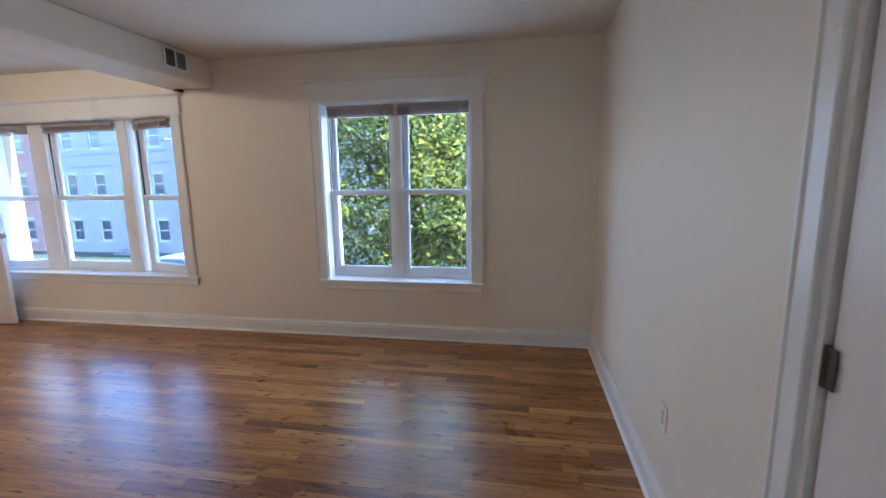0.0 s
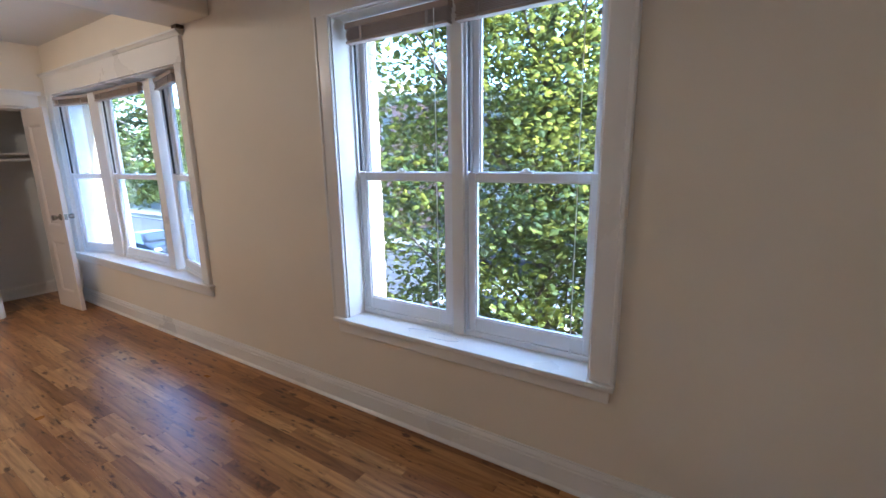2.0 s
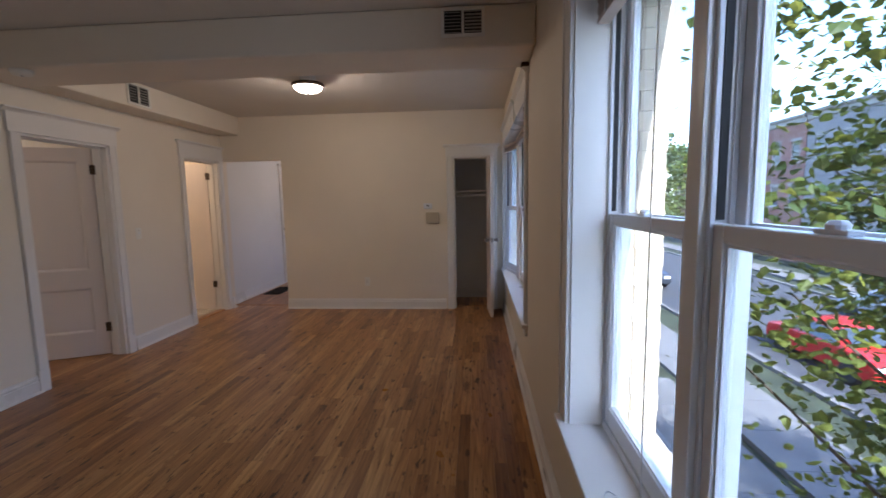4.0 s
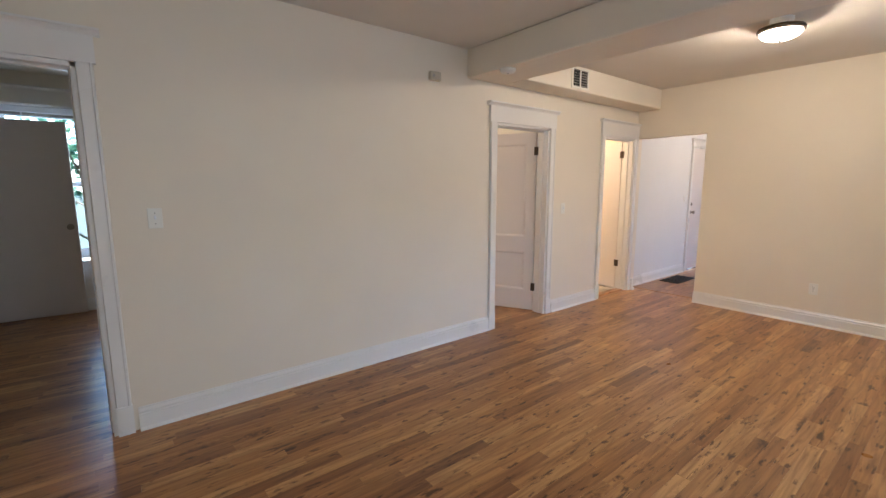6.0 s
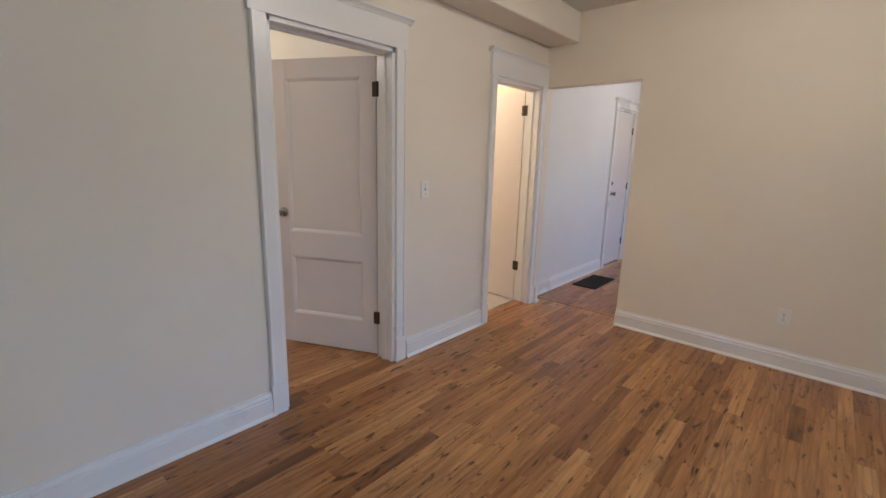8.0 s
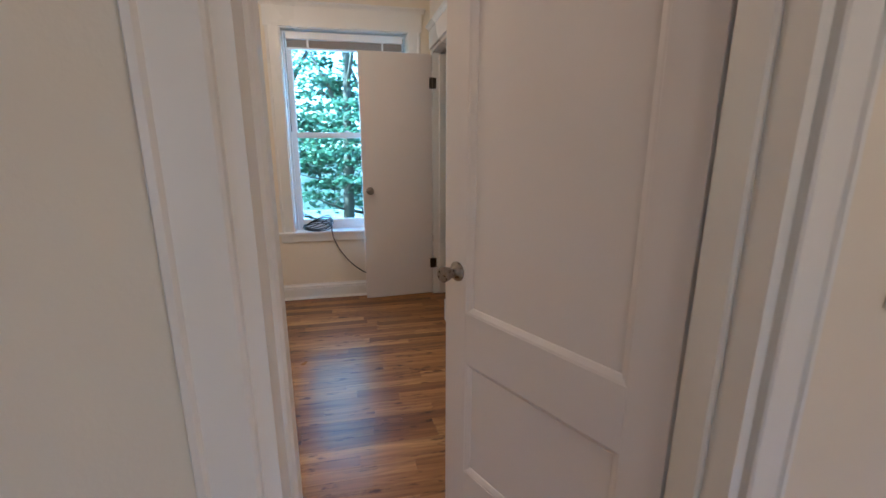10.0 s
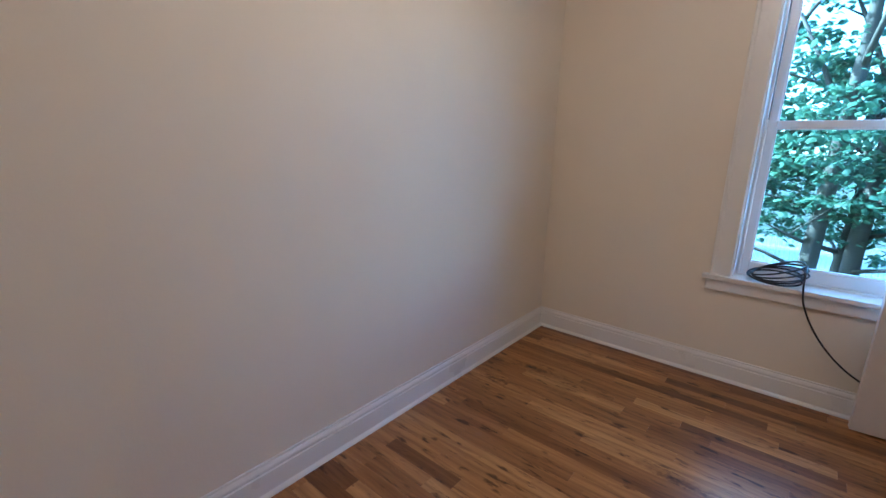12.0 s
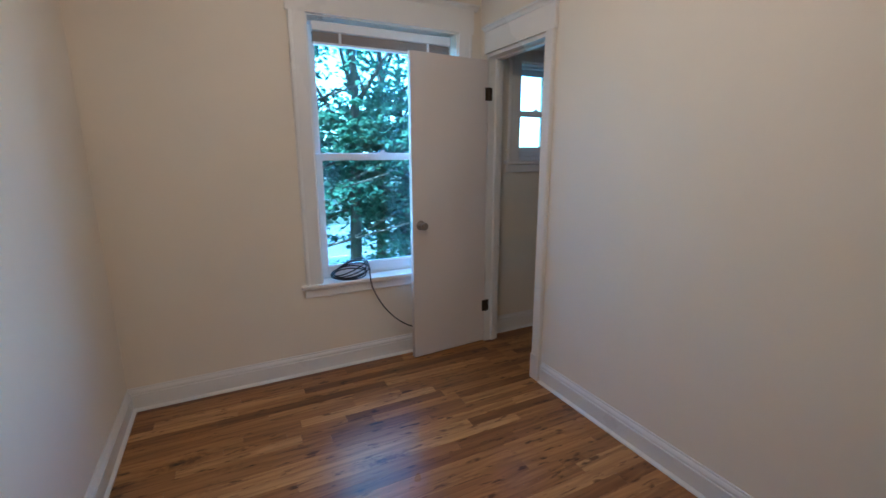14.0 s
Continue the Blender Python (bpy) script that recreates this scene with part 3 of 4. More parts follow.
# ---- windows ----
def sash_window(name, a0, a1, z0, z1, rail, label, at, rz, glass=GLASS):
    """One double-hung unit in its own frame: x along the wall, y outwards, origin on its inner face."""
    w = thing(name, label, "window", at, rz, kind="structure")
    bm = bmesh.new()
    f = 0.014
    for s in ((a0, a0 + f), (a1 - f, a1)):
        box(bm, s[0], s[1], 0.0, 0.09, z0, z1, 0.003)
    box(bm, a0 + f, a1 - f, 0.0, 0.09, z1 - f, z1, 0.003)
    box(bm, a0 + f, a1 - f, 0.0, 0.09, z0, z0 + 0.03, 0.003)
    # track ribs
    for x in (a0 + f, a1 - f - 0.006):
        box(bm, x, x + 0.006, 0.036, 0.046, rail, z1 - f)
    part("window_frame", bm, VINYL, w)
    # dark strips stand in for the shade in the track's grooves
    for x in (a0 + f, a1 - f - 0.003):
        bm = bmesh.new()
        box(bm, x, x + 0.003, 0.012, 0.028, rail + 0.03, z1 - f)
        part("weatherstrip", bm, DARK, w, "dark strip painted in for the shaded groove of the sash track")
    g = 0.038
    for nm, y, b, t in (("lower_sash", 0.006, z0 + 0.03, rail + 0.022), ("upper_sash", 0.048, rail - 0.018, z1 - f)):
        bm = bmesh.new()
        x0, x1 = a0 + f + 0.002, a1 - f - 0.002
        box(bm, x0, x0 + g, y, y + 0.034, b, t, 0.004)
        box(bm, x1 - g, x1, y, y + 0.034, b, t, 0.004)
        box(bm, x0 + g, x1 - g, y + 0.001, y + 0.033, b, b + (0.068 if nm == "lower_sash" else 0.036), 0.004)
        box(bm, x0 + g, x1 - g, y + 0.001, y + 0.033, t - 0.038, t, 0.004)
        lo_, hi_ = b + (0.068 if nm == "lower_sash" else 0.036), t - 0.038
        for q in ((x0 + g, x0 + g + 0.007, lo_, hi_), (x1 - g - 0.007, x1 - g, lo_, hi_), (x0 + g + 0.007, x1 - g - 0.007, lo_, lo_ + 0.007), (x0 + g + 0.007, x1 - g - 0.007, hi_ - 0.007, hi_)):
            box(bm, q[0], q[1], y + 0.008, y + 0.026, q[2], q[3])
        s = part(nm, bm, VINYL, w)
        bm = bmesh.new()
        box(bm, x0 + g - 0.004, x1 - g + 0.004, y + 0.014, y + 0.020, b + 0.03, t - 0.034)
        p = part("pane", bm, glass, s, "glass pane, tinted to dim and cool the outside view")
        # no shadow, so the tint leaves direct window light untouched
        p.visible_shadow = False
    bm = bmesh.new()
    c = (a0 + a1) / 2 - 0.02
    box(bm, c - 0.03, c + 0.03, 0.012, 0.036, rail + 0.0225, rail + 0.030, 0.002)
    lathe(bm, [(0.014, 0), (0.015, 0.006), (0.010, 0.012)], Matrix.Translation((c, 0.024, rail + 0.030)), 14)
    part("sash_lock", bm, VINYL, w)
    return w


def post(name, pts, z0, z1):
    bm = bmesh.new()
    a = [bm.verts.new((x, y, z0)) for x, y in pts]
    b = [bm.verts.new((x, y, z1)) for x, y in pts]
    n = len(pts)
    for i in range(n):
        bm.faces.new((a[i], a[(i + 1) % n], b[(i + 1) % n], b[i]))
    bm.faces.new(a[::-1])
    bm.faces.new(b)
    bmesh.ops.recalc_face_normals(bm, faces=bm.faces)
    bmesh.ops.bevel(bm, geom=list(bm.edges), offset=0.003, segments=2, affect="EDGES", profile=0.5)
    structure(name, bm, TRIM, "white painted window post", "post")


sash_window("window_1", W1[0] + 0.009, -0.343, W1[2], W1[3] - 0.009, 1.358, "unseen double-hung window added to light the hall with a raised blind", (0, YN + 0.122, 0), 0)
sash_window("window_2", -0.279, W1[1] - 0.009, W1[2], W1[3] - 0.009, 1.358, "unseen double-hung window added to light the hall with a raised blind", (0, YN + 0.122, 0), 0)
post("window_post_1", [(-0.342, YN + 0.107), (-0.280, YN + 0.107), (-0.280, YN + 0.212), (-0.342, YN + 0.212)], W1[2], W1[3] - 0.009)
# bay of three, the outer two turned inwards
BY = YN + 0.12
sash_window("window_3", -4.142, -3.246, W3[2], W3[3] - 0.009, 1.33, "white double-hung middle window of the bay", (0, BY, 0), 0)
_a = 12.8
sash_window("window_4", -0.575, 0.0, W3[2], W3[3] - 0.009, 1.33, "narrow white double-hung side window of the bay", (W3[1] - 0.009, YN + 0.012, 0), -_a)
sash_window("window_5", 0.0, 0.555, W3[2], W3[3] - 0.009, 1.33, "narrow white double-hung side window of the bay", (W3[0] + 0.009, YN + 0.012, 0), _a)
post("window_post_2", [(-3.245, BY - 0.02), (-3.130, BY - 0.025), (-3.105, BY + 0.10), (-3.245, BY + 0.09)], W3[2], W3[3] - 0.009)
post("window_post_3", [(-4.143, BY - 0.02), (-4.335, BY - 0.025), (-4.355, BY + 0.10), (-4.143, BY + 0.09)], W3[2], W3[3] - 0.009)
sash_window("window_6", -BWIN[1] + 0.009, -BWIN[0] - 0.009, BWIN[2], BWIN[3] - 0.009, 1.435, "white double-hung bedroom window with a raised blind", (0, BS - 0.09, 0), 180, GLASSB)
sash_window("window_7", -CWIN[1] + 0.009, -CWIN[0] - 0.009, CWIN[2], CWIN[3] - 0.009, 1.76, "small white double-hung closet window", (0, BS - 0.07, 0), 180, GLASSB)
sash_window("window_8", -B2WIN[1] + 0.009, -B2WIN[0] - 0.009, B2WIN[2], B2WIN[3] - 0.009, 1.435, "unseen double-hung window added to light the hall half hidden by an open door", (0, BS - 0.09, 0), 180)
# out of view; there only to light the hall
sash_window("window_9", HALL_FILL_WIN[0] + 0.002, HALL_FILL_WIN[1] - 0.002, HALL_FILL_WIN[2], HALL_FILL_WIN[3] - 0.002, 1.5, "unseen double-hung window added to light the hall", (0, YN + 0.10, 0), 0)


def raised_blind(a0, a1, top, drop, at, rz, tapes=2, wand=0.0, slats=BLIND):
    b = thing("window_blind", "brown slatted blind drawn up under the window head" if slats is BLIND else "grey slatted blind drawn up under the window head", "blind", at, rz, "raised blinds")
    bm = bmesh.new()
    rail = 0.055 if slats is BLINDG else 0.03
    box(bm, a0, a1, -0.006 if slats is BLINDG else 0.0, 0.045, top - rail, top, 0.004)
    part("headrail", bm, VINYL if slats is BLINDG else slats, b)
    n = max(5, int((drop - 0.05) / 0.006))
    rng = random.Random(int(a0 * 100))
    for i in range(n):
        z = top - rail - 0.004 - i * (drop - rail - 0.02) / n
        bm = bmesh.new()
        dx = rng.uniform(-0.003, 0.003)
        box(bm, a0 + 0.006 + dx, a1 - 0.006 + dx, 0.0 + rng.uniform(0, 0.006), 0.042, z - 0.003, z)
        part("slat", bm, slats, b)
    bm = bmesh.new()
    box(bm, a0 + 0.004, a1 - 0.004, 0.0, 0.044, top - drop, top - drop + 0.014, 0.003)
    part("bottom_rail", bm, VINYL if slats is BLINDG else slats, b)
    for i in range(tapes):
        bm = bmesh.new()
        x = a0 + (a1 - a0) * (0.18 + 0.64 * i / max(1, tapes - 1))
        box(bm, x - 0.008, x + 0.008, -0.004, -0.001, top - drop + 0.002, top - rail)
        part("ladder_tape", bm, VINYL if slats is BLINDG else BLINDG, b)
    if wand:
        bm = bmesh.new()
        x = a1 - 0.07
        tube(bm, [(x, -0.008, top - 0.03), (x + 0.002, -0.012, top - 0.5 * wand), (x, -0.012, top - wand)], 0.0022, 6)
        lathe(bm, [(0.002, 0), (0.006, 0.004), (0.006, 0.022), (0.002, 0.028)], Matrix.Translation((x, -0.012, top - wand - 0.028)), 10)
        part("cord", bm, VINYL, b, "thin translucent blind cord")
    return b


raised_blind(W1[0] + 0.03, -0.325, W1[3] - 0.024, 0.10, (0, YN + 0.065, 0), 0, 2, 1.50)
raised_blind(-0.295, W1[1] - 0.03, W1[3] - 0.024, 0.10, (0, YN + 0.065, 0), 0, 2, 1.50)
raised_blind(-4.13, -3.27, W3[3] - 0.024, 0.085, (0, BY - 0.05, 0), 0)
raised_blind(-0.55, -0.03, W3[3] - 0.024, 0.085, (W3[1] - 0.012, YN - 0.03, 0), -_a)
raised_blind(0.03, 0.53, W3[3] - 0.024, 0.085, (W3[0] + 0.012, YN - 0.03, 0), _a)
raised_blind(-BWIN[1] + 0.04, -BWIN[0] - 0.04, BWIN[3] - 0.024, 0.13, (0, BS - 0.04, 0), 180, slats=BLINDG)
raised_blind(-B2WIN[1] + 0.04, -B2WIN[0] - 0.04, B2WIN[3] - 0.024, 0.10, (0, BS - 0.04, 0), 180, slats=BLINDG)


# ---- doors ----
def knob(parent, x, z, y0, sgn, mat_=NICKEL):
    bm = bmesh.new()
    lathe(bm, [(0.033, 0), (0.033, 0.004), (0.028, 0.009), (0.015, 0.012), (0.013, 0.026), (0.018, 0.031), (0.0215, 0.040), (0.0255, 0.056), (0.0265, 0.061), (0.0245, 0.064), (0.012, 0.0645)], pose(x, y0, z, -90 * sgn, 0, 0), 24)
    part("door_knob", bm, mat_, parent, "brushed nickel round door knob", smooth=True)


def hinge(parent, z, y):
    bm = bmesh.new()
    tube(bm, [(-0.004, y, z - 0.045), (-0.004, y, z + 0.045)], 0.0065, 10)
    for q in (-0.015, 0.015):
        tube(bm, [(-0.004, y, z + q - 0.0006), (-0.004, y, z + q + 0.0006)], 0.0072, 10)
    box(bm, -0.034, 0.0, y - 0.002, y + 0.001, z - 0.044, z + 0.044, 0.001)
    box(bm, 0.0, 0.026, y - 0.0025, y + 0.0005, z - 0.044, z + 0.044, 0.001)
    part("hinge", bm, BRONZE, parent, "dark steel butt hinge")


def door(name, label, width, height, at, rz, panels=(), mat_=DOORW, hinges=(0.28, 1.78), hinge_y=0.0, knob_z=0.97, thick=0.036, mirror=False, lever=False, knobs=True):
    """A leaf that runs along +x from its hinge at the origin; faces at y 0 and -thick."""
    d = thing(name, label, "door", at, rz, kind="structure")
    bm = bmesh.new()
    y0, y1 = (-thick, 0.0) if not mirror else (0.0, thick)
    b, t = 0.012, height
    if not panels:
        box(bm, 0.003, width, y0, y1, b, t, 0.003)
    else:
        s = 0.105
        box(bm, 0.003, s, y0, y1, b, t, 0.002)
        box(bm, width - s, width, y0, y1, b, t, 0.002)
        edges = [b] + [v for p in panels for v in p] + [t]
        for z0, z1 in zip(edges[::2], edges[1::2]):
            box(bm, s, width - s, y0 + 0.0005, y1 - 0.0005, z0, z1)
        for z0, z1 in panels:
            m = (y0 + y1) / 2
            box(bm, s - 0.005, width - s + 0.005, m - 0.005, m + 0.005, z0 - 0.005, z1 + 0.005)
            for sg, yf in ((-1, y0), (1, y1)):
                o = (0, -sg, 0)
                prof = [(0.0012, 0), (0.0135, 0), (0.0135, 0.022), (0.010, 0.020), (0.003, 0.007)]
                moulding(bm, prof, (s, yf, z0), (width - s, yf, z0), o, (0, 0, 1))
                moulding(bm, prof, (s, yf, z1), (width - s, yf, z1), o, (0, 0, -1))
                moulding(bm, prof, (s, yf, z0), (s, yf, z1), o, (1, 0, 0))
                moulding(bm, prof, (width - s, yf, z0), (width - s, yf, z1), o, (-1, 0, 0))
    part("door_leaf", bm, mat_, d)
    for z in hinges:
        hinge(d, z, hinge_y)
    if knobs:
        for sg, yf in ((-1, y0), (1, y1)):
            if lever:
                bm = bmesh.new()
                lathe(bm, [(0.028, 0), (0.028, 0.008), (0.010, 0.012), (0.010, 0.045)], pose(width - 0.06, yf, knob_z, -90 * sg, 0, 0), 20)
                yy = yf + sg * 0.045
                tube(bm, [(width - 0.06, yy, knob_z), (width - 0.11, yy + sg * 0.004, knob_z), (width - 0.16, yy, knob_z - 0.004)], [0.009, 0.008, 0.007], 10)
                part("door_handle", bm, NICKEL, d, "brushed nickel lever handle", smooth=True)
            else:
                knob(d, width - 0.06, knob_z, yf, sg)
        bm = bmesh.new()
        box(bm, width - 0.0005, width + 0.0015, (y0 + y1) / 2 - 0.012, (y0 + y1) / 2 + 0.012, knob_z - 0.028, knob_z + 0.028)
        part("latch_plate", bm, NICKEL, d)
    return d


PAN = [(0.24, 0.668), (0.842, 1.86)]
door("door_1", "white two-panel bedroom door standing half open", 0.765, 1.975, (D1[0] + 0.026, BN - 0.004, 0), -64, PAN, hinge_y=0.004, knob_z=0.975)
door("door_2", "plain white bathroom door standing open", 0.62, 1.975, (D2[0] + 0.026, BN - 0.004, 0), -91, hinge_y=0.004, hinges=(0.36, 1.81))
door("door_3", "narrow white panelled closet door standing open", 0.47, 1.97, (XW + 0.012, 4.565, 0), 4, [(0.18, 0.70), (0.86, 1.82)], mirror=False, knob_z=0.955, hinge_y=0.004, lever=False)
door("door_4", "flat white closet door standing open before the window", 0.61, 2.085, (BW + 0.006, -2.312, 0), 4, mirror=True, hinges=(0.30, 1.86), hinge_y=0.040, knob_z=0.975)
door("door_5", "flat white closet door standing open before the window", 0.74, 2.085, (B2E - 0.006, -2.345, 0), 176, hinges=(0.30, 1.86), hinge_y=0.004, knob_z=0.975)
door("door_6", "white flat entrance door, closed, with a deadbolt", 0.62, 2.0, (-7.575, 0.885, 0), 0, hinges=(0.28, 1.05, 1.78), hinge_y=0.004, knob_z=0.97)
door("door_7", "white painted door, closed", 0.715, 2.02, (XE + 0.044, 1.955, 0), -90, mirror=False, hinges=(0.28, 1.09, 1.90), hinge_y=-0.041, thick=0.036)
bm = bmesh.new()
lathe(bm, [(0.026, 0), (0.026, 0.008), (0.018, 0.014), (0.016, 0.02)], pose(-7.015, 0.886, 1.10, -90, 0, 0), 20)
part("deadbolt", bm, NICKEL, bpy.data.objects["door_6"], "round nickel deadbolt").matrix_parent_inverse = bpy.data.objects["door_6"].matrix_basis.inverted()

# ---- coat closet fittings ----
shelf = thing("closet_shelf", "painted closet shelf with a hanging rod below", "shelf", (-5.30, 4.09, 1.565))
bm = bmesh.new()
box(bm, -0.416, -0.02, -0.66, 0.665, -0.01, 0.01, 0.003)
part("board", bm, TRIM, shelf)
bm = bmesh.new()
tube(bm, [(-0.06, -0.66, -0.062), (-0.06, 0.66, -0.062)], 0.016, 14)
part("rod", bm, TRIM, shelf)


# ---- small fixtures ----
def ceiling_lamp(at, lit_label):
    l = thing("ceiling_lamp", lit_label, "ceiling lamp", at)
    bm = bmesh.new()
    lathe(bm, [(0.10, 0.0), (0.165, -0.004), (0.172, -0.018), (0.168, -0.034), (0.150, -0.040), (0.150, -0.030), (0.10, -0.01)], None, 40)
    part("rim", bm, BRONZE, l, "dark bronze lamp rim", smooth=True)
    bm = bmesh.new()
    prof = [(0.150 * math.cos(a), -0.036 - 0.062 * math.sin(a)) for a in [i * math.pi / 20 for i in range(11)]]
    rings = []
    for r, z in prof:
        rings.append([bm.verts.new((max(r, 0.002) * math.cos(k * math.pi / 18), max(r, 0.002) * math.sin(k * math.pi / 18), z)) for k in range(36)])
    for a, b in zip(rings, rings[1:]):
        for k in range(36):
            bm.faces.new((a[k], a[(k + 1) % 36], b[(k + 1) % 36], b[k]))
    o = part("dome", bm, DOME, l, "lit frosted glass dome", smooth=True)
    o.visible_shadow = False
    bm = bmesh.new()
    lathe(bm, [(0.008, -0.094), (0.012, -0.102), (0.007, -0.110), (0.003, -0.116)], None, 16)
    part("finial", bm, BRONZE, l, smooth=True)
    # added to fill the gap left by lowering the lamp
    bm = bmesh.new()
    lathe(bm, [(0.085, 0.066), (0.085, 0.004), (0.07, 0.0)], None, 32)
    part("mounting_pan", bm, VINYL, l, "white spacer added above the lamp, lowered to fit the view", smooth=False)
    # size and height set to fit the camera's view
    l.scale = (0.84, 0.84, 0.9)
    l.location.z -= 0.06
    return l


ceiling_lamp((*LAMP_MAIN, ZC), "lit frosted glass ceiling lamp with a bronze rim")
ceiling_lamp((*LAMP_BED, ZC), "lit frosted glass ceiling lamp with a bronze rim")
# hall fixture is out of view, added to carry the fill bulb
ceiling_lamp((*FILL_LAMP_HALL, ZC), "lit frosted glass ceiling lamp with a bronze rim")
ceiling_lamp((*LAMP_BATH, ZC), "lit frosted glass ceiling lamp with a bronze rim")


def grille(at, rz, w, h, label):
    v = thing("air_vent", label, "air vent", at, rz, "air vents")
    bm = bmesh.new()
    for x0, x1, z0, z1 in ((-w / 2, w / 2, -h / 2, -h / 2 + 0.02), (-w / 2, w / 2, h / 2 - 0.02, h / 2), (-w / 2, -w / 2 + 0.02, -h / 2 + 0.02, h / 2 - 0.02), (w / 2 - 0.02, w / 2, -h / 2 + 0.02, h / 2 - 0.02), (-0.008, 0.008, -h / 2 + 0.02, h / 2 - 0.02)):
        box(bm, x0, x1, -0.012, -0.001, z0, z1, 0.002)
    part("frame", bm, GREYP if w < 0.25 else PLATE, v)
    # black sheet painted in for the duct's shade; no opening is cut behind
    bm = bmesh.new()
    box(bm, -w / 2 + 0.012, w / 2 - 0.012, -0.004, -0.0015, -h / 2 + 0.012, h / 2 - 0.012)
    part("backing", bm, DARK, v)
    n = 7
    for side, tilt in ((-1, 32), (1, -32)):
        for i in range(n):
            bm = bmesh.new()
            z = -h / 2 + 0.028 + (h - 0.056) * i / (n - 1)
            c = side * (w / 4 + 0.0 - 0.003)
            box(bm, -w / 4 + 0.016, w / 4 - 0.016, -0.009, 0.0, -0.0012, 0.0012, 0, Matrix.Translation((c, -0.004, z)) @ pose(0, 0, 0, tilt, 0, 0))
            part("slat", bm, GREYP, v)
    return v


grille((-2.029, 4.33, 2.484), 90, 0.26, 0.17, "grey slatted air vent in the ceiling beam")
grille((-3.275, 1.263, 2.462), 180, 0.28, 0.20, "pale slatted air vent in the duct soffit")

sm = thing("smoke_detector", "round white smoke detector under the beam", "smoke detector", (-2.075, 1.42, 2.339))
bm = bmesh.new()
lathe(bm, [(0.062, 0), (0.064, -0.012), (0.056, -0.024), (0.050, -0.032), (0.02, -0.036)], None, 32)
part("body", bm, PLATE, sm, smooth=True)
bm = bmesh.new()
lathe(bm, [(0.008, -0.034), (0.008, -0.039), (0.004, -0.040)], None, 12)
part("test_button", bm, GREYP, sm)

em = thing("wall_alarm_box", "small ivory alarm box high on the wall", "alarm", (-1.66, YS, 2.30), 180)
bm = bmesh.new()
box(bm, -0.055, 0.055, -0.04, -0.001, -0.035, 0.035, 0.01)
part("body", bm, COVERP, em)
bm = bmesh.new()
lathe(bm, [(0.012, 0), (0.012, 0.004), (0.006, 0.006)], pose(-0.025, -0.0395, 0.0, 90, 0, 0), 16)
part("lens", bm, GREYP, em)


def plate(name, label, cat, at, rz, kind):
    p = thing(name, label, cat, at, rz)
    bm = bmesh.new()
    box(bm, -0.036, 0.036, -0.007, -0.0008, -0.058, 0.058, 0.003)
    part("cover_plate", bm, PLATE, p)
    if kind == "switch":
        bm = bmesh.new()
        box(bm, -0.005, 0.005, -0.018, -0.006, -0.008, 0.012, 0.002, pose(0, 0, 0, -12, 0, 0))
        part("toggle", bm, VINYL, p)
        zs = (-0.03, 0.03)
    else:
        for z in (-0.02, 0.02):
            bm = bmesh.new()
            box(bm, -0.016, 0.016, -0.0085, -0.006, z - 0.014, z + 0.014, 0.003)
            soc = part("socket", bm, PLATE, p)
            # dark blocks painted in for the shaded slot holes
            bm = bmesh.new()
            for x in (-0.006, 0.006):
                box(bm, x - 0.0013, x + 0.0013, -0.0092, -0.0084, z - 0.002, z + 0.008)
            box(bm, -0.002, 0.002, -0.0092, -0.0084, z - 0.009, z - 0.005)
            part("slots", bm, DARK, soc)
        zs = (0.0,)
    for z in zs:
        bm = bmesh.new()
        lathe(bm, [(0.0035, 0), (0.003, 0.0015)], pose(0, -0.0068, z, 90, 0, 0), 10)
        part("screw", bm, NICKEL, p)
    return p


plate("light_switch", "ivory toggle light switch beside the doorway", "light switch", (0.345, YS, 1.235), 180, "switch")
plate("light_switch", "ivory toggle light switch between two doorways", "light switch", (-3.46, YS, 1.16), 180, "switch")
plate("light_switch", "white light switch beside the entrance door", "light switch", (-6.72, 0.90, 1.2), 180, "switch")
plate("wall_outlet", "ivory duplex wall outlet near the floor", "outlet", (XW, 2.925, 0.37), 90, "outlet")
plate("wall_outlet", "ivory duplex wall outlet near the floor", "outlet", (XE, 2.85, 0.455), -90, "outlet")

th = thing("thermostat", "small white wall thermostat with a dark display", "thermostat", (XW, 3.765, 1.37), 90)
bm = bmesh.new()
box(bm, -0.055, 0.055, -0.026, -0.001, -0.035, 0.035, 0.006)
part("body", bm, VINYL, th)
bm = bmesh.new()
box(bm, -0.012, 0.018, -0.0275, -0.0255, -0.004, 0.014)
part("display", bm, DARK, th)
tp = thing("thermostat_cover", "beige plastic control box with small slots", "control box", (XW, 3.825, 1.215), 90)
bm = bmesh.new()
box(bm, -0.085, 0.085, -0.03, -0.001, -0.075, 0.075, 0.005)
part("body", bm, COVERP, tp)
for i in range(5):
    bm = bmesh.new()
    box(bm, -0.055 + i * 0.026, -0.040 + i * 0.026, -0.0315, -0.0295, -0.058, -0.050)
    part("slot", bm, GREYP, tp)

bm = bmesh.new()
box(bm, -6.44, -5.86, 1.0, 1.27, 0.0005, 0.012, 0.004)
for i in range(14):
    box(bm, -6.42 + i * 0.04, -6.40 + i * 0.04, 1.015, 1.255, 0.0122, 0.0155)
tagged(part("door_mat", bm, MATR), "dark ribbed rubber door mat on the hall floor", "door mat")
bm = bmesh.new()
moulding(bm, [(-0.022, 0.0005), (0.022, 0.0005), (0.018, 0.006), (-0.018, 0.006)], (-5.18, 0.93, 0), (-5.18, 1.82, 0), E_)
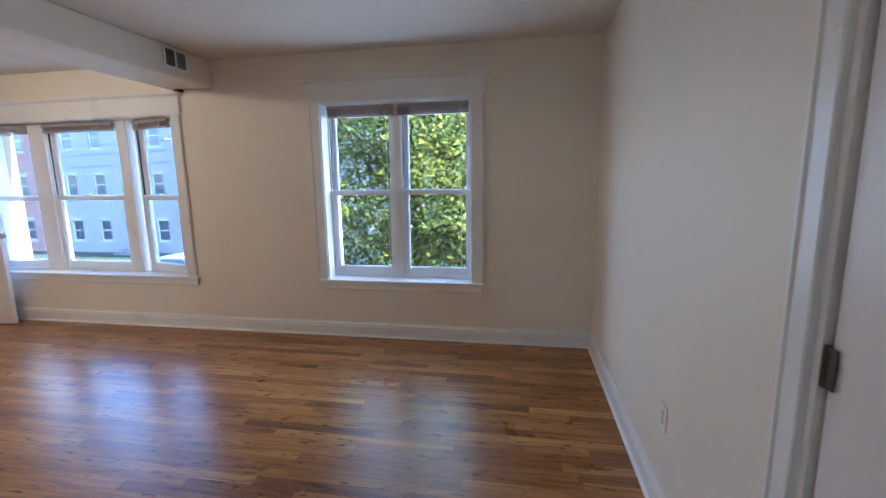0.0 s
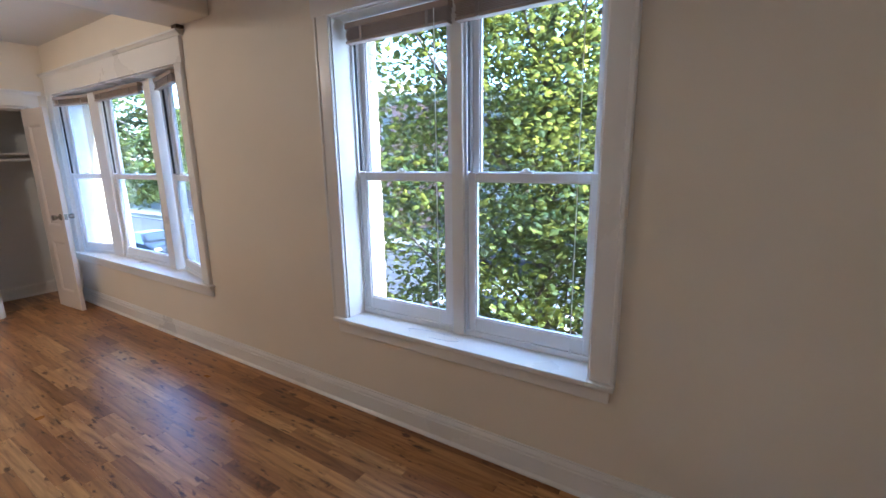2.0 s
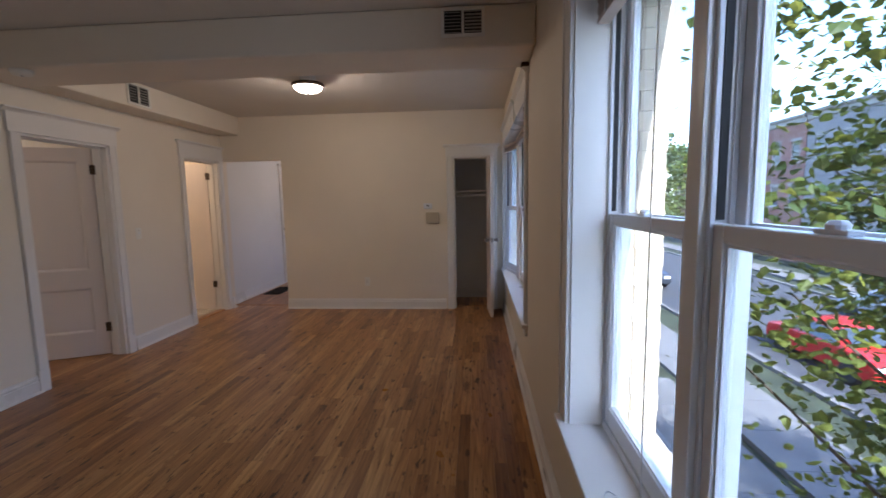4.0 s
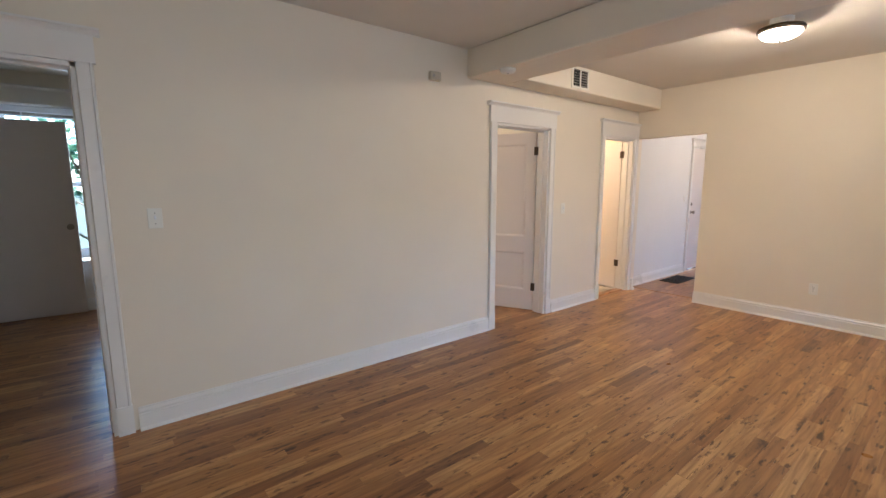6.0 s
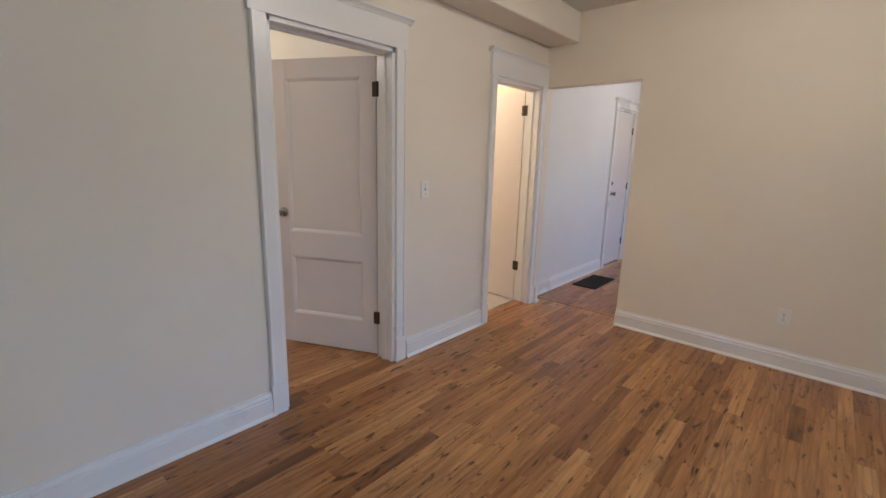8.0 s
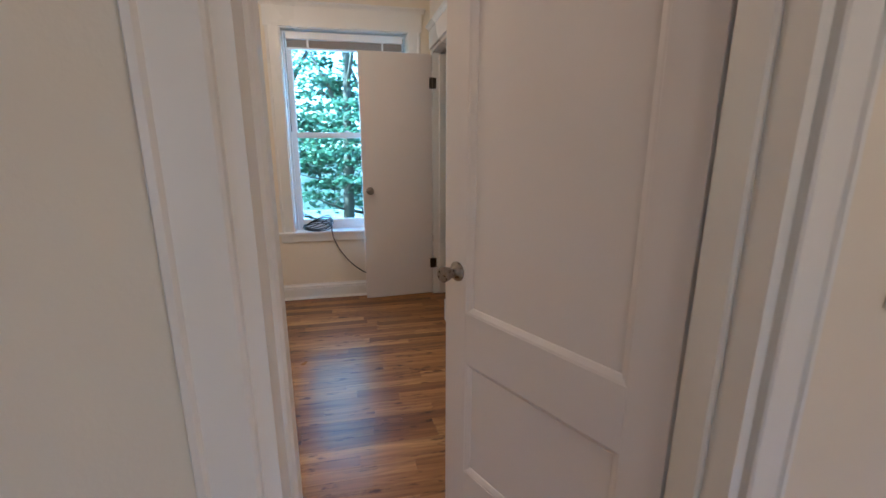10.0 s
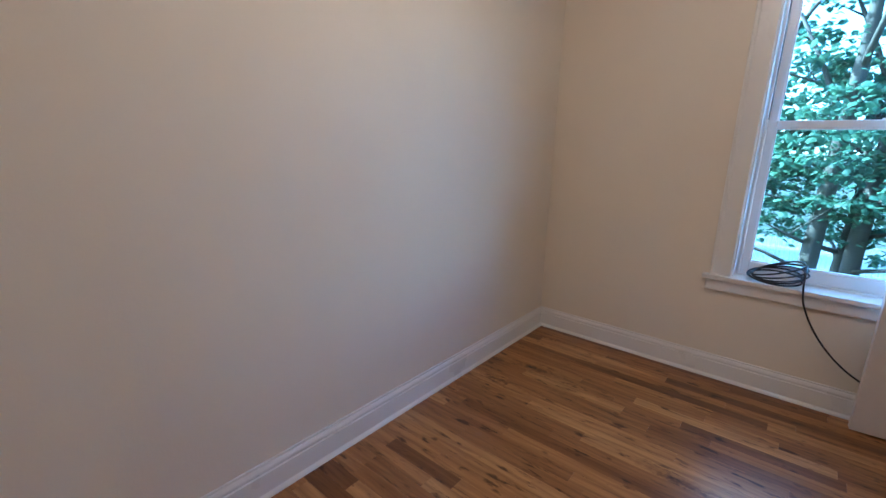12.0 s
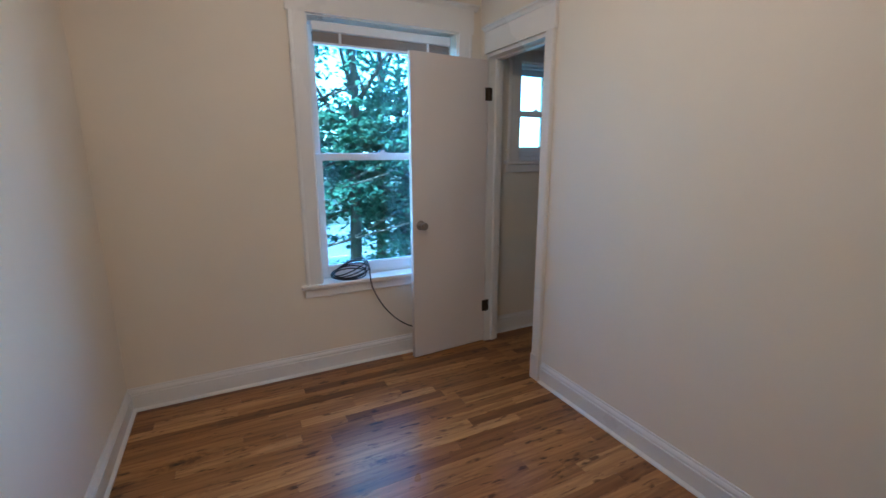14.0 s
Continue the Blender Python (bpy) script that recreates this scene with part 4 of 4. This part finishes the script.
structure("floor_threshold_1", bm, OAK, "oak transition strip between floors", "threshold")
bm = bmesh.new()
moulding(bm, [(-0.05, 0.0005), (0.05, 0.0005), (0.04, 0.012), (-0.04, 0.012)], (D2[0] + 0.022, 0.90, 0), (D2[1] - 0.022, 0.90, 0), N)
structure("floor_threshold_2", bm, OAK, "oak door threshold", "threshold")

# black cable coiled on the bedroom sill, its tail hanging to the floor
bm = bmesh.new()
rng = random.Random(5)
pts = []
for i in range(150):
    a = i * 2 * math.pi / 30 + math.pi
    k = i // 30
    r = 0.114 + 0.011 * math.sin(i * 0.13 + 1.7 * k) + rng.uniform(-0.001, 0.001)
    lift = 0.5 * (1 - math.sin(a + 0.3 * k))
    pts.append((-2.245 + r * math.cos(a) + 0.010 * math.sin(k * 2.1), BS - 0.03 + 0.56 * r * math.sin(a), BWIN[2] + 0.023 + 0.007 * k + (0.045 + 0.012 * k) * lift))
end = Vector(pts[-1])
for k in range(1, 21):
    u = k / 20
    pts.append((end.x + 0.02 * min(1, 4 * u) - 0.36 * u ** 1.75, BS + 0.05 + 0.012 * u, end.z + 0.015 * math.sin(u * 3.1) - 0.53 * (1 - (1 - u) ** 1.5)))
tube(bm, pts, 0.0046, 8)
tagged(part("coiled_cable", bm, CABLE, smooth=True), "black cable coiled on the window sill, tail hanging down", "cable")
# loose cord lying on the twin window's sill
bm = bmesh.new()
tube(bm, [(-0.42 + 0.16 * math.sin(i * 0.35), YN + 0.03 - 0.035 * math.cos(i * 0.35), W1[2] + 0.003) for i in range(16)], 0.0016, 6)
tagged(part("blind_cord", bm, VINYL), "thin white blind cord lying on the sill", "cord")

# ---- outside ----
G = -3.9
bm = bmesh.new()
box(bm, -400, 400, -400, 400, G - 0.5, G)
structure("ground", bm, GRASS, "lawn and verges around the houses", "ground")
bm = bmesh.new()
box(bm, -200, 200, 13.5, 22.5, G - 0.02, G + 0.02)
structure("road", bm, ASPH, "grey asphalt street", "road")
for nm, y0, y1 in (("pavement_1", 10.2, 12.0), ("pavement_2", 24.0, 25.8)):
    bm = bmesh.new()
    for i in range(80):
        box(bm, -60 + i * 1.5, -60 + i * 1.5 + 1.488, y0, y1, G - 0.05, G + 0.12)
    structure(nm, bm, CONC, "pale concrete pavement slabs", "pavement")
bm = bmesh.new()
for i in range(12):
    for j in range(3):
        box(bm, -12 + i * 1.7, -12 + i * 1.7 + 1.688, 5.2 + j * 1.6, 5.2 + j * 1.6 + 1.588, G - 0.05, G + 0.06)
structure("pavement_3", bm, CONC, "pale concrete paving before the house", "pavement")
for nm, y0, y1 in (("kerb_1", 13.32, 13.5), ("kerb_2", 22.5, 22.68)):
    bm = bmesh.new()
    box(bm, -200, 200, y0, y1, G - 0.1, G + 0.13)
    structure(nm, bm, CONC, "concrete kerb", "kerb")


def leaf_crown(rng, centre, radii, clumps, leaves, size, near=-9.0, flat=0.36):
    """Many small bent leaves set in clumps round an uneven crown."""
    verts, faces = [], []
    for _ in range(clumps):
        while True:
            p = Vector((rng.uniform(-1, 1), rng.uniform(-1, 1), rng.uniform(-1, 1)))
            if 0.25 < p.length < 1.0:
                break
        k = 0.75 + 0.45 * noise.noise(p * 2.3 + Vector((centre[0], 0, 0)))
        c = Vector(centre) + Vector((p.x * radii[0], p.y * radii[1], p.z * radii[2])) * k
        spread = rng.uniform(0.14, 0.42)
        for _ in range(leaves):
            q = c + Vector((rng.gauss(0, spread), rng.gauss(0, spread), rng.gauss(0, spread * flat)))
            if q.y < near:
                continue
            a, tilt, s = rng.uniform(0, 2 * math.pi), rng.gauss(0.4, 0.34), size * rng.uniform(0.6, 1.3)
            d = Vector((math.cos(a) * math.cos(tilt), math.sin(a) * math.cos(tilt), -math.sin(tilt)))
            w = d.cross(Vector((rng.gauss(0, 0.4), rng.gauss(0, 0.4), 1))).normalized() * s * 0.44
            n = w.cross(d).normalized() * s * 0.10
            i = len(verts)
            verts += [q, q + d * s * 0.28 + w * 0.95 - n, q + d * s * 0.62 + w * 0.75 - n, q + d * s - n, q + d * s * 0.62 - w * 0.75 - n, q + d * s * 0.28 - w * 0.95 - n, q + d * s * 0.5]
            faces += [(i + k, i + (k + 1) % 6, i + 6) for k in range(6)]
    return verts, faces


def tree(at, height, radii, clumps, leaves, size, seed, leaf, label, low=0.3, trunk=0.14, rise=0.55, flat=0.36, limbs=16):
    rng = random.Random(seed)
    t = thing("tree", label, "tree", at)
    bm = bmesh.new()
    tube(bm, [(0, 0, 0), (0.06, 0.03, height * 0.3), (-0.05, 0.08, height * 0.6), (0.04, 0.0, height * 0.95)], [trunk, trunk * 0.8, trunk * 0.5, trunk * 0.12], 10)
    for i in range(limbs):
        a, z = i * 2.4 + rng.uniform(-0.6, 0.6), height * (low + (0.9 - low) * (i + rng.uniform(-0.4, 0.4)) / limbs)
        ln = radii[0] * rng.uniform(0.55, 0.95) * (1.1 - 0.5 * i / limbs)
        up = rise * rng.uniform(0.7, 1.35)
        tube(bm, [(0, 0, z), (math.cos(a) * ln * 0.4, math.sin(a) * ln * 0.4, z + ln * up * 0.4), (math.cos(a + 0.2) * ln, math.sin(a + 0.2) * ln, z + ln * up)], [trunk * 0.34, trunk * 0.22, trunk * 0.05], 6)
        b0 = Vector((math.cos(a) * ln * 0.5, math.sin(a) * ln * 0.5, z + ln * up * 0.5))
        tube(bm, [b0, b0 + Vector((math.cos(a + 0.9) * ln * 0.4, math.sin(a + 0.9) * ln * 0.4, ln * 0.2))], [trunk * 0.12, trunk * 0.03], 5)
    part("trunk", bm, BARK, t, smooth=True)
    v, f = leaf_crown(rng, (0, 0, height * (low + 1) / 2 + 0.2), radii, clumps, leaves, size, 5.75 - at[1] if at[1] > 0 else -9.0, flat)
    me = bpy.data.meshes.new("crown")
    me.from_pydata(v, [], f)
    me.materials.append(leaf)
    c = new("crown", me)
    c.parent = t
    return t


tree((-0.95, 7.95, G), 9.4, (2.75, 2.4, 4.3), 900, 62, 0.068, 11, LEAF, "leafy street tree with sunlit yellow-green leaves close to the window", 0.10, 0.10, 0.9, 0.26, 30)
tree((-20.0, 12.4, G), 8.5, (2.6, 2.4, 3.2), 160, 45, 0.17, 12, LEAF, "leafy street tree beyond the bay window", 0.35)
# out of view to the east; placed to cast shade on paving and near tree
tree((4.7, 9.8, G), 8.8, (2.7, 2.4, 3.6), 420, 60, 0.15, 13, LEAF, "unseen street tree added to shade the paving and the window tree", 0.3)
tree((1.4, 11.6, G), 9.0, (2.4, 1.6, 3.8), 420, 60, 0.10, 15, LEAF, "leafy street tree by the kerb", 0.2)
tree((-24, 11.2, G), 9.0, (3.0, 2.8, 3.4), 120, 45, 0.22, 14, LEAF, "leafy street tree farther down the street", 0.3)
tree((-2.9, -9.2, G), 7.4, (3.2, 2.2, 2.3), 210, 62, 0.11, 21, LEAFC, "shaded leafy backyard tree with drooping layered sprays", 0.40, 0.13, 0.3, 0.14)
tree((0.4, -10.5, G), 10.5, (2.6, 2.4, 3.6), 80, 50, 0.15, 22, LEAFC, "tall backyard tree with thin upper branches", 0.35)
tree((3.8, -9.2, G), 7.0, (2.7, 2.4, 3.0), 200, 60, 0.12, 23, LEAFC, "tall backyard tree with thin upper branches", 0.2)
tree((-5.2, -9.0, G), 8.2, (2.2, 1.9, 3.3), 230, 64, 0.11, 24, LEAFC, "shaded leafy backyard tree with layered sprays", 0.16, 0.14, 0.4, 0.22)

for sx, sy, sh, sd in ((-2.55, -8.4, 11.5, 31), (-3.1, -9.0, 12.0, 32), (-4.0, -8.6, 11.0, 33), (-1.2, -9.4, 11.5, 34), (-5.2, -10.5, 12.0, 35)):
    tree((sx, sy, G), sh, (1.7, 1.6, 3.4), 34, 40, 0.12, sd, LEAFC, "slender backyard tree with a bare dark trunk and sparse leaves", 0.5, 0.16, 1.7, 0.3, 8)

fence = thing("garden_fence", "white board fence at the far end of the backyard", "fence", (0, -20.0, G))
bm = bmesh.new()
for z in (0.5, 1.6):
    box(bm, -12, 14, 0.03, 0.07, z, z + 0.09, 0.004)
part("rail", bm, FENCEW, fence)
bm0 = bmesh.new()
box(bm0, 0, 0.14, -0.012, 0.012, 0.03, 2.08, 0.003)
pick = mesh_of("picket", bm0, FENCEW)
for i in range(170):
    o = new("picket", pick)
    o.parent = fence
    o.location = (-12 + i * 0.153, 0.0, 0)


def house(label, x0, x1, y, h, brick, seed, storeys=3, bays=4, stoop=True):
    """A row house across the street: wall with real openings, framed windows, cornice, roof and door."""
    hs = thing("row_house", label, "house", ((x0 + x1) / 2, y, G), 0)
    w = x1 - x0
    rng = random.Random(seed)
    sh = (h - 0.8) / storeys
    holes = []
    for s in range(storeys):
        for b in range(bays):
            c = -w / 2 + w * (b + 0.5) / bays
            if s == 0 and b == bays // 2:
                holes.append((c - 0.55, c + 0.55, 0.35, 2.65, "d"))
            else:
                holes.append((c - 0.5, c + 0.5, 0.9 + s * sh, 0.9 + s * sh + 1.65, "w"))
    bm = bmesh.new()
    xs = sorted({-w / 2, w / 2, *[v for q in holes for v in q[:2]]})
    for a, b in zip(xs, xs[1:]):
        z = 0.0
        for q in sorted((q for q in holes if q[0] < (a + b) / 2 < q[1]), key=lambda q: q[2]):
            box(bm, a, b, 0, 0.3, z, q[2])
            z = q[3]
        box(bm, a, b, 0, 0.3, z, h)
    box(bm, -w / 2, -w / 2 + 0.3, 0.3, 9, 0, h)
    box(bm, w / 2 - 0.3, w / 2, 0.3, 9, 0, h)
    part("wall", bm, brick, hs)
    bm = bmesh.new()
    box(bm, -w / 2 - 0.02, w / 2 + 0.02, -0.02, 9.0, h, h + 0.12)
    part("roof", bm, ASPH, hs)
    bm = bmesh.new()
    moulding(bm, [(0.0, -0.5), (0.12, -0.45), (0.15, -0.15), (0.35, 0.0), (0.35, 0.14), (0.0, 0.14)], (-w / 2, 0, h), (w / 2, 0, h), (0, -1, 0))
    part("cornice", bm, STONE, hs)
    for q in holes:
        a, b, z0, z1, k = q
        bm = bmesh.new()
        if k == "d":
            box(bm, a, b, 0.12, 0.2, z0, z1, 0.01)
            part("door", bm, BARK, hs)
            continue
        for r in ((a, a + 0.07, z0, z1), (b - 0.07, b, z0, z1), (a + 0.07, b - 0.07, z0, z0 + 0.07), (a + 0.07, b - 0.07, z1 - 0.07, z1), (a + 0.07, b - 0.07, (z0 + z1) / 2 - 0.03, (z0 + z1) / 2 + 0.03)):
            box(bm, r[0], r[1], 0.08, 0.16, r[2], r[3])
        wn = part("window", bm, FENCEW, hs)
        bm = bmesh.new()
        box(bm, a + 0.05, b - 0.05, 0.12, 0.13, z0 + 0.05, z1 - 0.05)
        part("pane", bm, DGLASS, wn)
        bm = bmesh.new()
        box(bm, a - 0.1, b + 0.1, -0.06, 0.08, z0 - 0.14, z0)
        part("sill", bm, STONE, wn)
        bm = bmesh.new()
        box(bm, a - 0.1, b + 0.1, -0.02, 0.0, z1, z1 + 0.2)
        part("lintel", bm, STONE, wn)
    if stoop:
        c = -w / 2 + w * (bays // 2 + 0.5) / bays
        for i in range(3):
            bm = bmesh.new()
            box(bm, c - 0.9, c + 0.9, -1.2 + i * 0.35, 0.0, 0.115 * i, 0.115 * (i + 1), 0.01)
            part("step", bm, CONC, hs)
    return hs


house("three-storey red brick row house with pale stone sills", -22.0, -13.0, 29.0, 9.6, BRICKR, 1, 3, 4)
house("three-storey grey stone row house with white windows", -12.9, -5.0, 29.0, 9.2, BRICKG, 2, 3, 4)
house("three-storey red brick row house with pale stone sills", -4.9, 3.5, 29.0, 9.8, BRICKR, 3, 3, 4)
house("three-storey grey stone row house with white windows", 3.6, 12.5, 29.0, 9.0, BRICKG, 4, 3, 4)
house("three-storey grey stone row house with white windows", -35.0, -22.1, 29.5, 11.4, BRICKG, 5, 3, 5)
house("three-storey red brick row house with pale stone sills", -46.0, -35.1, 29.5, 11.3, BRICKR, 6, 3, 5)
house("three-storey red brick row house with pale stone sills", -57.0, -46.1, 29.5, 11.0, BRICKR, 7, 3, 5)


def car(at, rz, paint, label):
    c = thing("car", label, "car", at, rz, "parked cars")
    prof = [(-2.15, 0.35), (-2.2, 0.62), (-2.05, 0.86), (-1.5, 0.94), (-0.95, 1.38), (-0.4, 1.46), (0.5, 1.44), (1.25, 0.98), (2.0, 0.84), (2.2, 0.62), (2.15, 0.32), (1.75, 0.25), (-1.75, 0.25)]
    bm = bmesh.new()
    moulding(bm, [(x, z) for x, z in prof], (0, -0.86, 0), (0, 0.86, 0), (1, 0, 0))
    bmesh.ops.recalc_face_normals(bm, faces=bm.faces)
    for v in bm.verts:
        if v.co.z > 1.2:
            v.co.y *= 0.76
    bmesh.ops.bevel(bm, geom=list(bm.edges), offset=0.06, segments=2, affect="EDGES", profile=0.5)
    part("body", bm, paint, c, smooth=False)
    for sy in (-1, 1):
        bm = bmesh.new()
        vs = [bm.verts.new(p) for p in ((-1.3, sy * 0.846, 0.99), (-0.85, sy * 0.70, 1.34), (0.45, sy * 0.70, 1.35), (1.0, sy * 0.846, 0.99))]
        ws = [bm.verts.new((v.co.x, v.co.y + sy * 0.02, v.co.z)) for v in vs]
        bm.faces.new(vs)
        bm.faces.new(ws)
        for i in range(4):
            bm.faces.new((vs[i], vs[(i + 1) % 4], ws[(i + 1) % 4], ws[i]))
        part("side_window", bm, DGLASS, c)
    for x0, z0, x1, z1, nm in ((0.62, 1.37, 1.18, 1.04, "windscreen"), (-1.40, 1.02, -1.0, 1.34, "rear_window")):
        bm = bmesh.new()
        q = 1 if nm == "windscreen" else -1
        a = [bm.verts.new(p) for p in ((x0 + q * 0.03, -0.6, z0 + 0.02), (x0 + q * 0.03, 0.6, z0 + 0.02), (x1 + q * 0.03, 0.66, z1 + 0.02), (x1 + q * 0.03, -0.66, z1 + 0.02))]
        b = [bm.verts.new(v.co + Vector((q * 0.012, 0, 0.012))) for v in a]
        bm.faces.new(a)
        bm.faces.new(b)
        for i in range(4):
            bm.faces.new((a[i], a[(i + 1) % 4], b[(i + 1) % 4], b[i]))
        part(nm, bm, DGLASS, c)
    for x in (-1.35, 1.35):
        for sy in (-1, 1):
            bm = bmesh.new()
            lathe(bm, [(0.22, -0.10), (0.31, -0.10), (0.33, -0.06), (0.33, 0.06), (0.31, 0.10), (0.22, 0.10)], pose(x, sy * 0.80, 0.33, 90, 0, 0), 24)
            wh = part("tyre", bm, TYRE, c, smooth=False)
            bm = bmesh.new()
            lathe(bm, [(0.215, -0.085), (0.20, 0.0), (0.215, 0.085)], pose(x, sy * 0.80, 0.33, 90, 0, 0), 20)
            part("rim", bm, STEEL, wh)
    for sy in (-1, 1):
        for x, nm, m_ in ((2.13, "headlight", VINYL), (-2.15, "tail_light", CARRED)):
            bm = bmesh.new()
            box(bm, x - 0.05, x + 0.05, sy * 0.62 - 0.16, sy * 0.62 + 0.16, 0.62, 0.76, 0.02)
            part(nm, bm, m_, c)
    return c


car((-13.2, 15.6, G + 0.02), 0, CARRED, "red parked car at the near kerb")
car((-4.6, 14.7, G + 0.02), 0, CARGREY, "silver parked car at the near kerb")
car((2.2, 14.7, G + 0.02), 0, CARDARK, "dark parked car at the near kerb")
car((-17.5, 21.3, G + 0.02), 180, CARGREY, "silver parked car across the street")
car((-27.0, 14.7, G + 0.02), 0, CARDARK, "dark parked car farther down the street")
car((-7.5, 21.3, G + 0.02), 180, CARDARK, "dark parked car across the street")

# street wires
wires = thing("overhead_wires", "thin black overhead street wires on wooden poles", "wires", (0, 24.8, G))
for z in (6.6, 7.3, 7.9):
    bm = bmesh.new()
    tube(bm, [(-60 + i * 4, -0.2, z - 0.35 * math.sin(math.pi * ((i * 4) % 40) / 40)) for i in range(26)], 0.02, 5)
    part("wire", bm, CABLE, wires)
for x in (-20, 20):
    bm = bmesh.new()
    tube(bm, [(x, 0, 0), (x, 0, 8.6)], [0.16, 0.11], 12)
    box(bm, x - 0.05, x + 0.05, -0.9, 0.9, 7.85, 7.97, 0.01)
    part("pole", bm, BARK, wires)

# bricks of the window jambs, course by course
bm = bmesh.new()
box(bm, -0.006, 0.09, -0.05, 0.05, 0.0, 0.0698, 0.0015)
one_brick = mesh_of("brick", bm, BRICKF)
for k in range(23):
    for side, x in ((1, W1[0] + 0.004), (-1, W1[1] - 0.004)):
        o = new("brick", one_brick)
        o.parent = bpy.data.objects["facade_north"]
        o.matrix_basis = pose(x, YN + 0.274 + (0.006 if k % 2 else 0.0), W1[2] - 0.01 + k * 0.0705, 0, 0, 180 if side > 0 else 0)

# ---- strip flooring, board by board ----
PW, GAP = 0.068, 0.0002


def board_mesh():
    bm = bmesh.new()
    c = 0.0003
    lo = [bm.verts.new((x, y, -0.014)) for x, y in ((0, 0), (1, 0), (1, PW - GAP), (0, PW - GAP))]
    mi = [bm.verts.new((x, y, -c)) for x, y in ((0, 0), (1, 0), (1, PW - GAP), (0, PW - GAP))]
    hi = [bm.verts.new((x, y, 0)) for x, y in ((0.001, c), (0.999, c), (0.999, PW - GAP - c), (0.001, PW - GAP - c))]
    for a, b in ((lo, mi), (mi, hi)):
        for i in range(4):
            bm.faces.new((a[i], a[(i + 1) % 4], b[(i + 1) % 4], b[i]))
    bm.faces.new(hi)
    return bm


one_board = mesh_of("floor_board", board_mesh(), OAK)
rest_v, rest_f = [], []
tv = [v.co.copy() for v in one_board.vertices]
tf = [tuple(p.vertices) for p in one_board.polygons]
count = 0


def boards(x0, x1, y0, y1, seed, near):
    global count
    rng = random.Random(seed)
    rows = max(1, round((y1 - y0) / PW))
    ky = (y1 - y0) / rows / PW
    for row in range(rows):
        y = y0 + row * PW * ky
        x = x0 - rng.uniform(0, 0.7)
        while x < x1:
            ln = rng.choice((0.34, 0.46, 0.6, 0.75, 0.95, 1.2)) * rng.uniform(0.85, 1.15)
            a, b = max(x, x0), min(x + ln, x1)
            if b - a > 0.02:
                if near(a, b, y) and count < 298:
                    o = new("floor_board", one_board)
                    o.parent = floor_ob
                    o.matrix_basis = Matrix.Translation((a, y, 0)) @ Matrix.Diagonal((b - a - GAP, ky, 1, 1))
                    count += 1
                else:
                    i = len(rest_v)
                    for v in tv:
                        rest_v.append((a + v.x * (b - a - GAP), y + v.y * ky, v.z))
                    for f in tf:
                        rest_f.append(tuple(i + k for k in f))
            x += ln


boards(BW + 0.0, BE, BS, YS - 0.10, 3, lambda a, b, y: -3.2 < a < -1.0 and -2.1 < y < 0.5)
boards(-5.16, XE, YS - 0.10, YN, 1, lambda a, b, y: -2.6 < a < 0.2 and 1.5 < y < 4.2)
boards(B2W, B2E, BS, YS - 0.10, 4, lambda a, b, y: False)
boards(-7.66, -5.165, 0.90, YN, 5, lambda a, b, y: False)
boards(-4.6, BW, BS, -1.22, 6, lambda a, b, y: False)
me = bpy.data.meshes.new("floor_boards_rest")
me.from_pydata(rest_v, [], rest_f)
me.materials.append(OAK)
ob = new("floor_boards_rest", me)
ob.parent = floor_ob
tagged(ob, kind="stuff")
